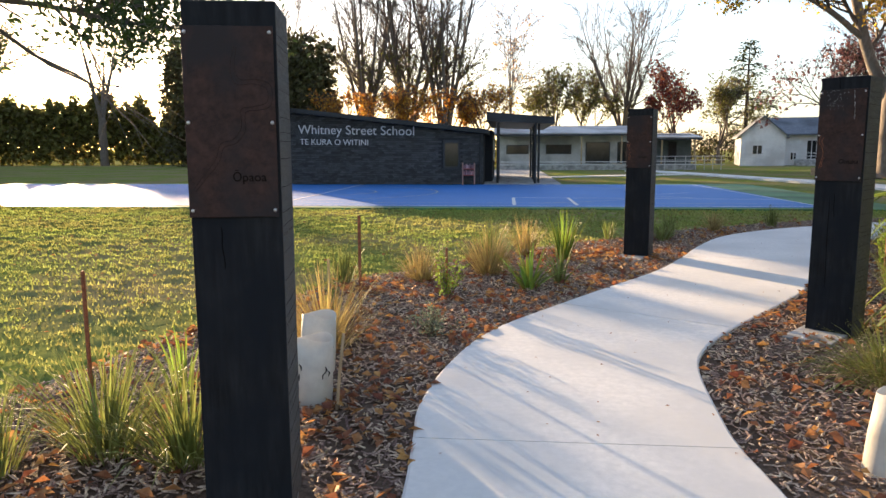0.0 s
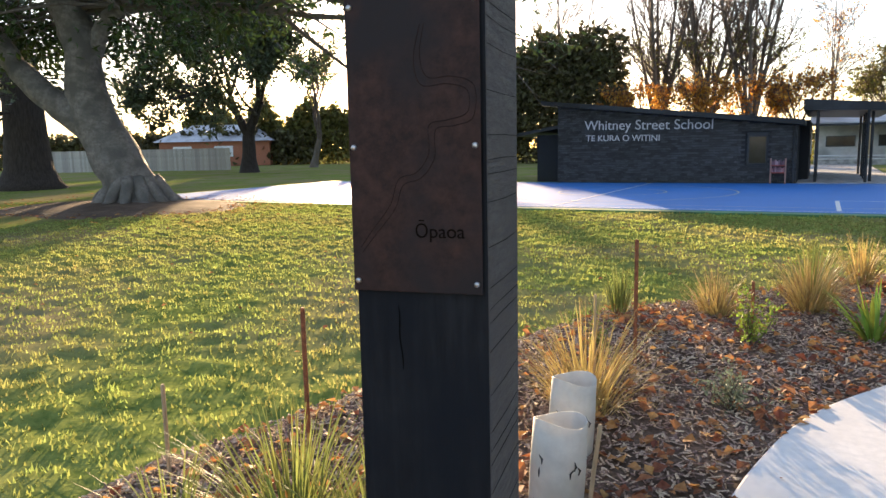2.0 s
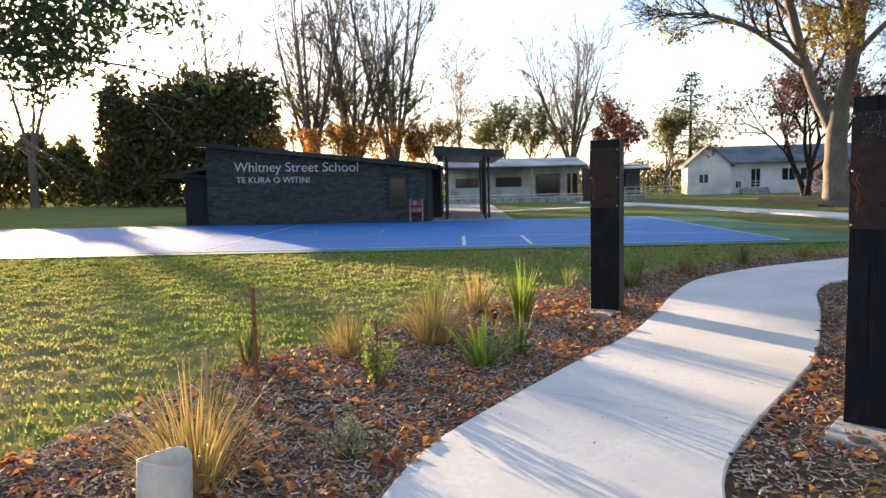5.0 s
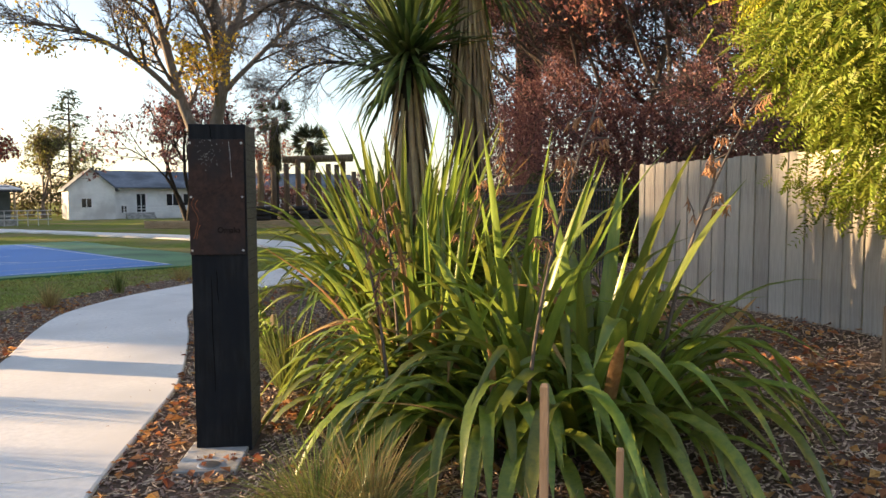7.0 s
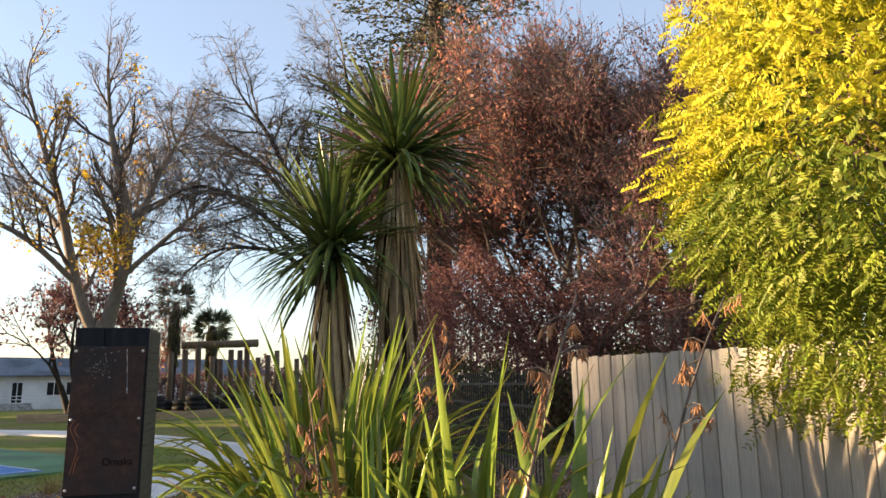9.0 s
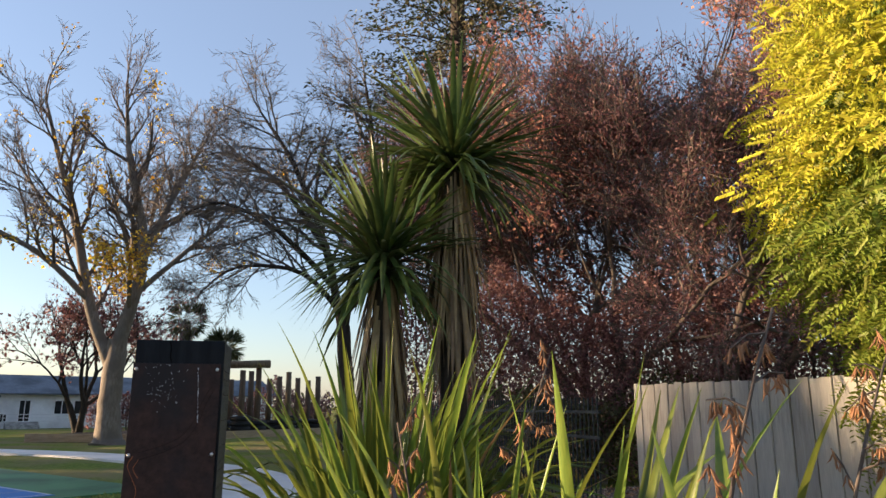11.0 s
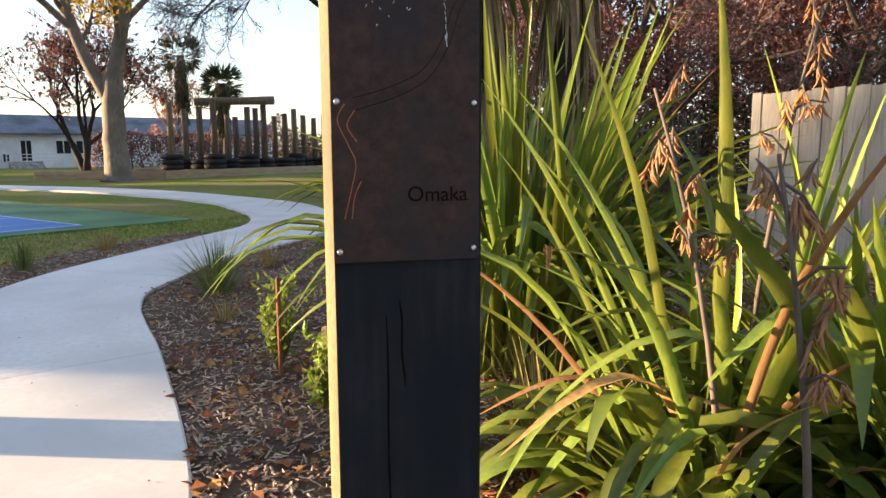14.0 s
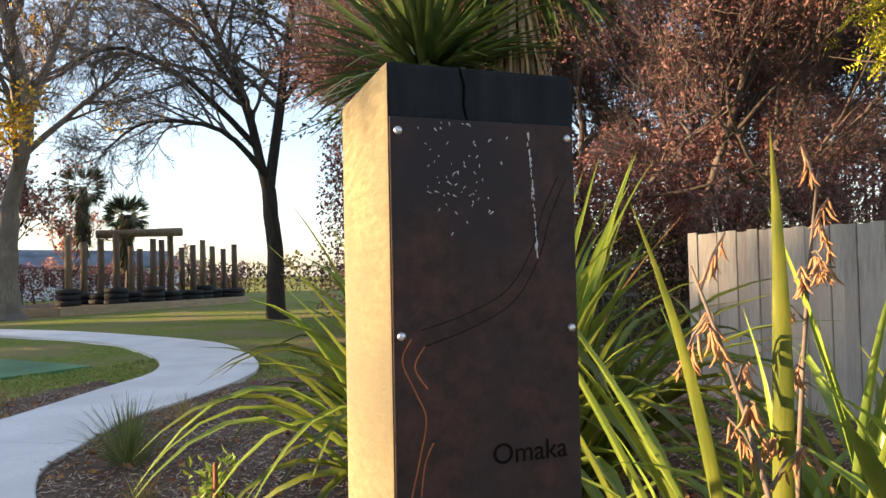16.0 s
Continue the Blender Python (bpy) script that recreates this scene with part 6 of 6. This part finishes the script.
shrub(6.3, 3.0, 0.3, 0.3, 160, 6, L_GREYG, 0.05, "sparse dark seedling in the mulch")


def stake(x, y, h, material, label, w=0.012, lx=0.0, flat=False):
    z = bed_rise(x, y) if inside(x, y, RIGHT_BED) else 0.0
    m = Mesh()
    m.tube([(0, 0, -0.05), (lx * 0.5, 0, h * 0.5), (lx, 0, h - 0.01), (lx, 0, h)], [w, w, w, w * 0.7], 4 if flat else 7)
    return solid("stake", m, material, label, "stake", group="stakes in the beds", m=pose(x, y, z))


stake(-1.9, 3.9, 0.72, M_RSTAKE, "rust-brown metal plant stake")
stake(-0.8, 5.93, 0.84, M_RSTAKE, "tall rusty metal plant stake", 0.013)
stake(-2.33, 3.43, 0.43, M_STAKE, "short grey timber stake", 0.01)
stake(-0.15, 6.67, 0.48, M_RSTAKE, "dark plant stake in a shrub", 0.012)
stake(-0.95, 5.5, 0.55, M_STAKE, "thin timber stake behind the guards", 0.01)
stake(-0.5, 3.82, 0.42, M_STAKE, "bent cane leaning on a plant guard", 0.009, 0.05)
stake(2.95, 3.5, 0.74, M_STAKE, "square timber garden stake", 0.022, flat=True)
stake(3.25, 3.35, 0.45, M_STAKE, "square timber garden stake, short", 0.02, flat=True)
stake(6.2, 3.1, 0.5, M_STAKE, "thin timber stake in mulch", 0.013)
stake(4.3, 7.9, 0.62, M_RSTAKE, "rusty metal stake beside a shrub", 0.013)
stake(4.2, 7.4, 0.42, M_STAKE, "brown timber stake beside a shrub", 0.022, flat=True)


def guard(x, y, h, r, tilt, label):
    z = bed_rise(x, y) if inside(x, y, RIGHT_BED) else 0.0
    t = thing("plant_guard", pose(x, y, z, tilt, 3, 20), label, "plant guard", "white plant guards")
    m = Mesh()
    n = 22
    for rr, zz in ((r, -0.03), (r * 1.02, h * 0.5), (r * 0.97, h), (r * 0.97 - 0.003, h), (r - 0.003, 0.0)):
        for j in range(n):
            a = 6.283 * j / n
            m.v.append((rr * math.cos(a) * 1.06, rr * math.sin(a) * 0.94, zz + 0.012 * math.sin(2 * a) * (zz > 0.1)))
    for i in range(4):
        for j in range(n):
            m.f.append((i * n + j, i * n + (j + 1) % n, (i + 1) * n + (j + 1) % n, (i + 1) * n + j))
    part("sleeve", m, M_TUBE, t, smooth=True)
    for k, (a, zz) in enumerate(((-2.2, 0.55), (-1.0, 0.5), (-1.15, 0.42), (-0.8, 0.45), (-2.3, 0.4))):
        mm = Mesh()
        p = Vector((r * 1.08 * math.cos(a), r * 0.97 * math.sin(a), h * zz))
        mm.tube([p, p + Vector((0.006 * (k % 2), 0, 0.02)), p + Vector((0.012 * (k % 3 - 1), 0, 0.038))], [0.002, 0.0045, 0.0015], 5)
        part("print_mark", mm, M_PRINT, t, "dark printed mark")


guard(-0.66, 3.93, 0.36, 0.105, -3, "white plastic sleeve guarding a young plant")
guard(-0.76, 4.42, 0.38, 0.1, 2, "white plastic sleeve with dark printed marks")
guard(2.0, 3.28, 0.36, 0.1, 4, "white plastic sleeve beside the path")
guard(3.3, 2.4, 0.34, 0.1, 0, "white plastic sleeve in the mulch")

# ---- loose litter and grass ----
rng = random.Random(91)
POSTS_XY = ((-0.55, 2.8), (2.84, 5.7), (2.05, 9.5))


def scatter(poly, n, weight):
    out = []
    xs, ys = [p[0] for p in poly], [p[1] for p in poly]
    while len(out) < n:
        x, y = rng.uniform(min(xs), max(xs)), rng.uniform(max(-3.0, min(ys)), max(ys))
        if rng.random() < weight(x, y) and inside(x, y, poly) and not inside(x, y, PATH_POLY) and min(abs(x - a) + abs(y - b) for a, b in POSTS_XY) > 0.3:
            out.append((x, y))
    return out


def near(x, y):
    return min(1.0, 22.0 / ((x - 1.5) ** 2 + (y - 3.8) ** 2 + 1))


for name, poly, n1, n2 in (("mulch_bed_left", LEFT_BED, 34000, 4000), ("mulch_bed_right", RIGHT_BED, 56000, 6000)):
    lift = name == "mulch_bed_right"
    chips, leaves = Mesh(), Mesh()
    for x, y in scatter(poly, n1, near):
        z = 0.012 + (bed_rise(x, y) if lift else 0)
        ln, w = rng.uniform(0.016, 0.06), rng.uniform(0.007, 0.02)
        d = rand_dir(rng)
        d.z *= 0.35
        d.normalize()
        s = d.cross(Vector((0, 0, 1))).normalized()
        p, up = Vector((x, y, z + rng.uniform(0, 0.012))), d.cross(s) * -0.004
        a, b = p - d * ln / 2, p + d * ln / 2
        k = len(chips.v)
        chips.v += [tuple(v) for v in (a - s * w * 0.5, a + s * w * 0.4, b + s * w * 0.5, b - s * w * 0.3, a + up, b + up)]
        chips.f += [(k, k + 3, k + 5, k + 4), (k + 4, k + 5, k + 2, k + 1), (k, k + 4, k + 1), (k + 3, k + 2, k + 5)]
    solid("bark_chips", chips, M_CHIP, "loose brown bark chips", "bark chips", "stuff")
    for x, y in scatter(poly, n2, lambda x, y: near(x, y) * (0.3 + max(0, noise.noise((x * 0.9, y * 0.9, 4))) * 1.6)):
        z = 0.03 + (bed_rise(x, y) if lift else 0)
        a = rng.uniform(0, 6.28)
        d = Vector((math.cos(a), math.sin(a), rng.uniform(-0.1, 0.5))).normalized()
        s = rng.uniform(0.035, 0.09)
        leaves.leaf((x, y, z), d, Vector((-d.y, d.x, rng.gauss(0, 0.5))), s, s * 0.75)
    solid("fallen_leaves", leaves, M_LEAF_DRY, "curled orange-brown fallen leaves", "leaves", "stuff")

few = Mesh()
for i in range(70):
    s = rng.uniform(0, len(pl) * 0.62)
    a, b = pl[int(s)], pr[int(s)]
    p = a.lerp(b, rng.random())
    an = rng.uniform(0, 6.28)
    few.leaf((p.x, p.y, 0.039), Vector((math.cos(an), math.sin(an), 0.15)), Vector((-math.sin(an), math.cos(an), 0.2)), rng.uniform(0.012, 0.03), 0.012)
solid("path_litter", few, M_LEAF_DRY, "scraps of leaf on the path", "leaves", "stuff")
lit = Mesh()
for i in range(2600):
    big = rng.random() < 0.6
    x, y = (-17.2 + rng.gauss(0, 2.6), 14.6 + rng.gauss(0, 1.8)) if big else (rng.uniform(-14, 13), rng.uniform(5, 17))
    if inside(x, y, PATH_POLY) or inside(x, y, RIGHT_BED):
        continue
    an = rng.uniform(0, 6.28)
    s = rng.uniform(0.05, 0.12) if big else rng.uniform(0.03, 0.07)
    lit.leaf((x, y, 0.012), Vector((math.cos(an), math.sin(an), 0.2)), Vector((-math.sin(an), math.cos(an), 0.3)), s, s * 0.6)
solid("lawn_leaves", lit, M_LEAF_DRY, "scattered dry leaves on the lawn", "leaves", "stuff")

gr = Mesh()
nr = np.random.default_rng(5)
N = 190000
bx = nr.uniform(-15, 12, N)
by = 3.0 + 14 * nr.random(N) ** 1.15
for x, y, a, h, q in zip(bx, by, nr.uniform(0, 6.283, N), nr.uniform(0.012, 0.030, N), nr.random(N)):
    if y > 16.9 or (x > -2.6 and (inside(x, y, LEFT_BED) or inside(x, y, RIGHT_BED) or inside(x, y, PATH_POLY))):
        continue
    nz = noise.noise((x * 3.6, y * 6.5, 3))
    if nz < -0.12 and q > 0.35:
        continue
    z = lawn_z(x, y)
    h *= 1 + 1.5 * max(0, nz) + 0.03 * y * 0.5
    w = 0.004 + 0.0009 * y
    c, s = math.cos(a), math.sin(a)
    k = len(gr.v)
    gr.v += [(x - s * w, y + c * w, z), (x + s * w, y - c * w, z), (x + c * h * 0.5, y + s * h * 0.5, z + h)]
    gr.f.append((k, k + 1, k + 2))
solid("grass", gr, M_GRASS, "short clumpy green lawn grass", "grass", "stuff")
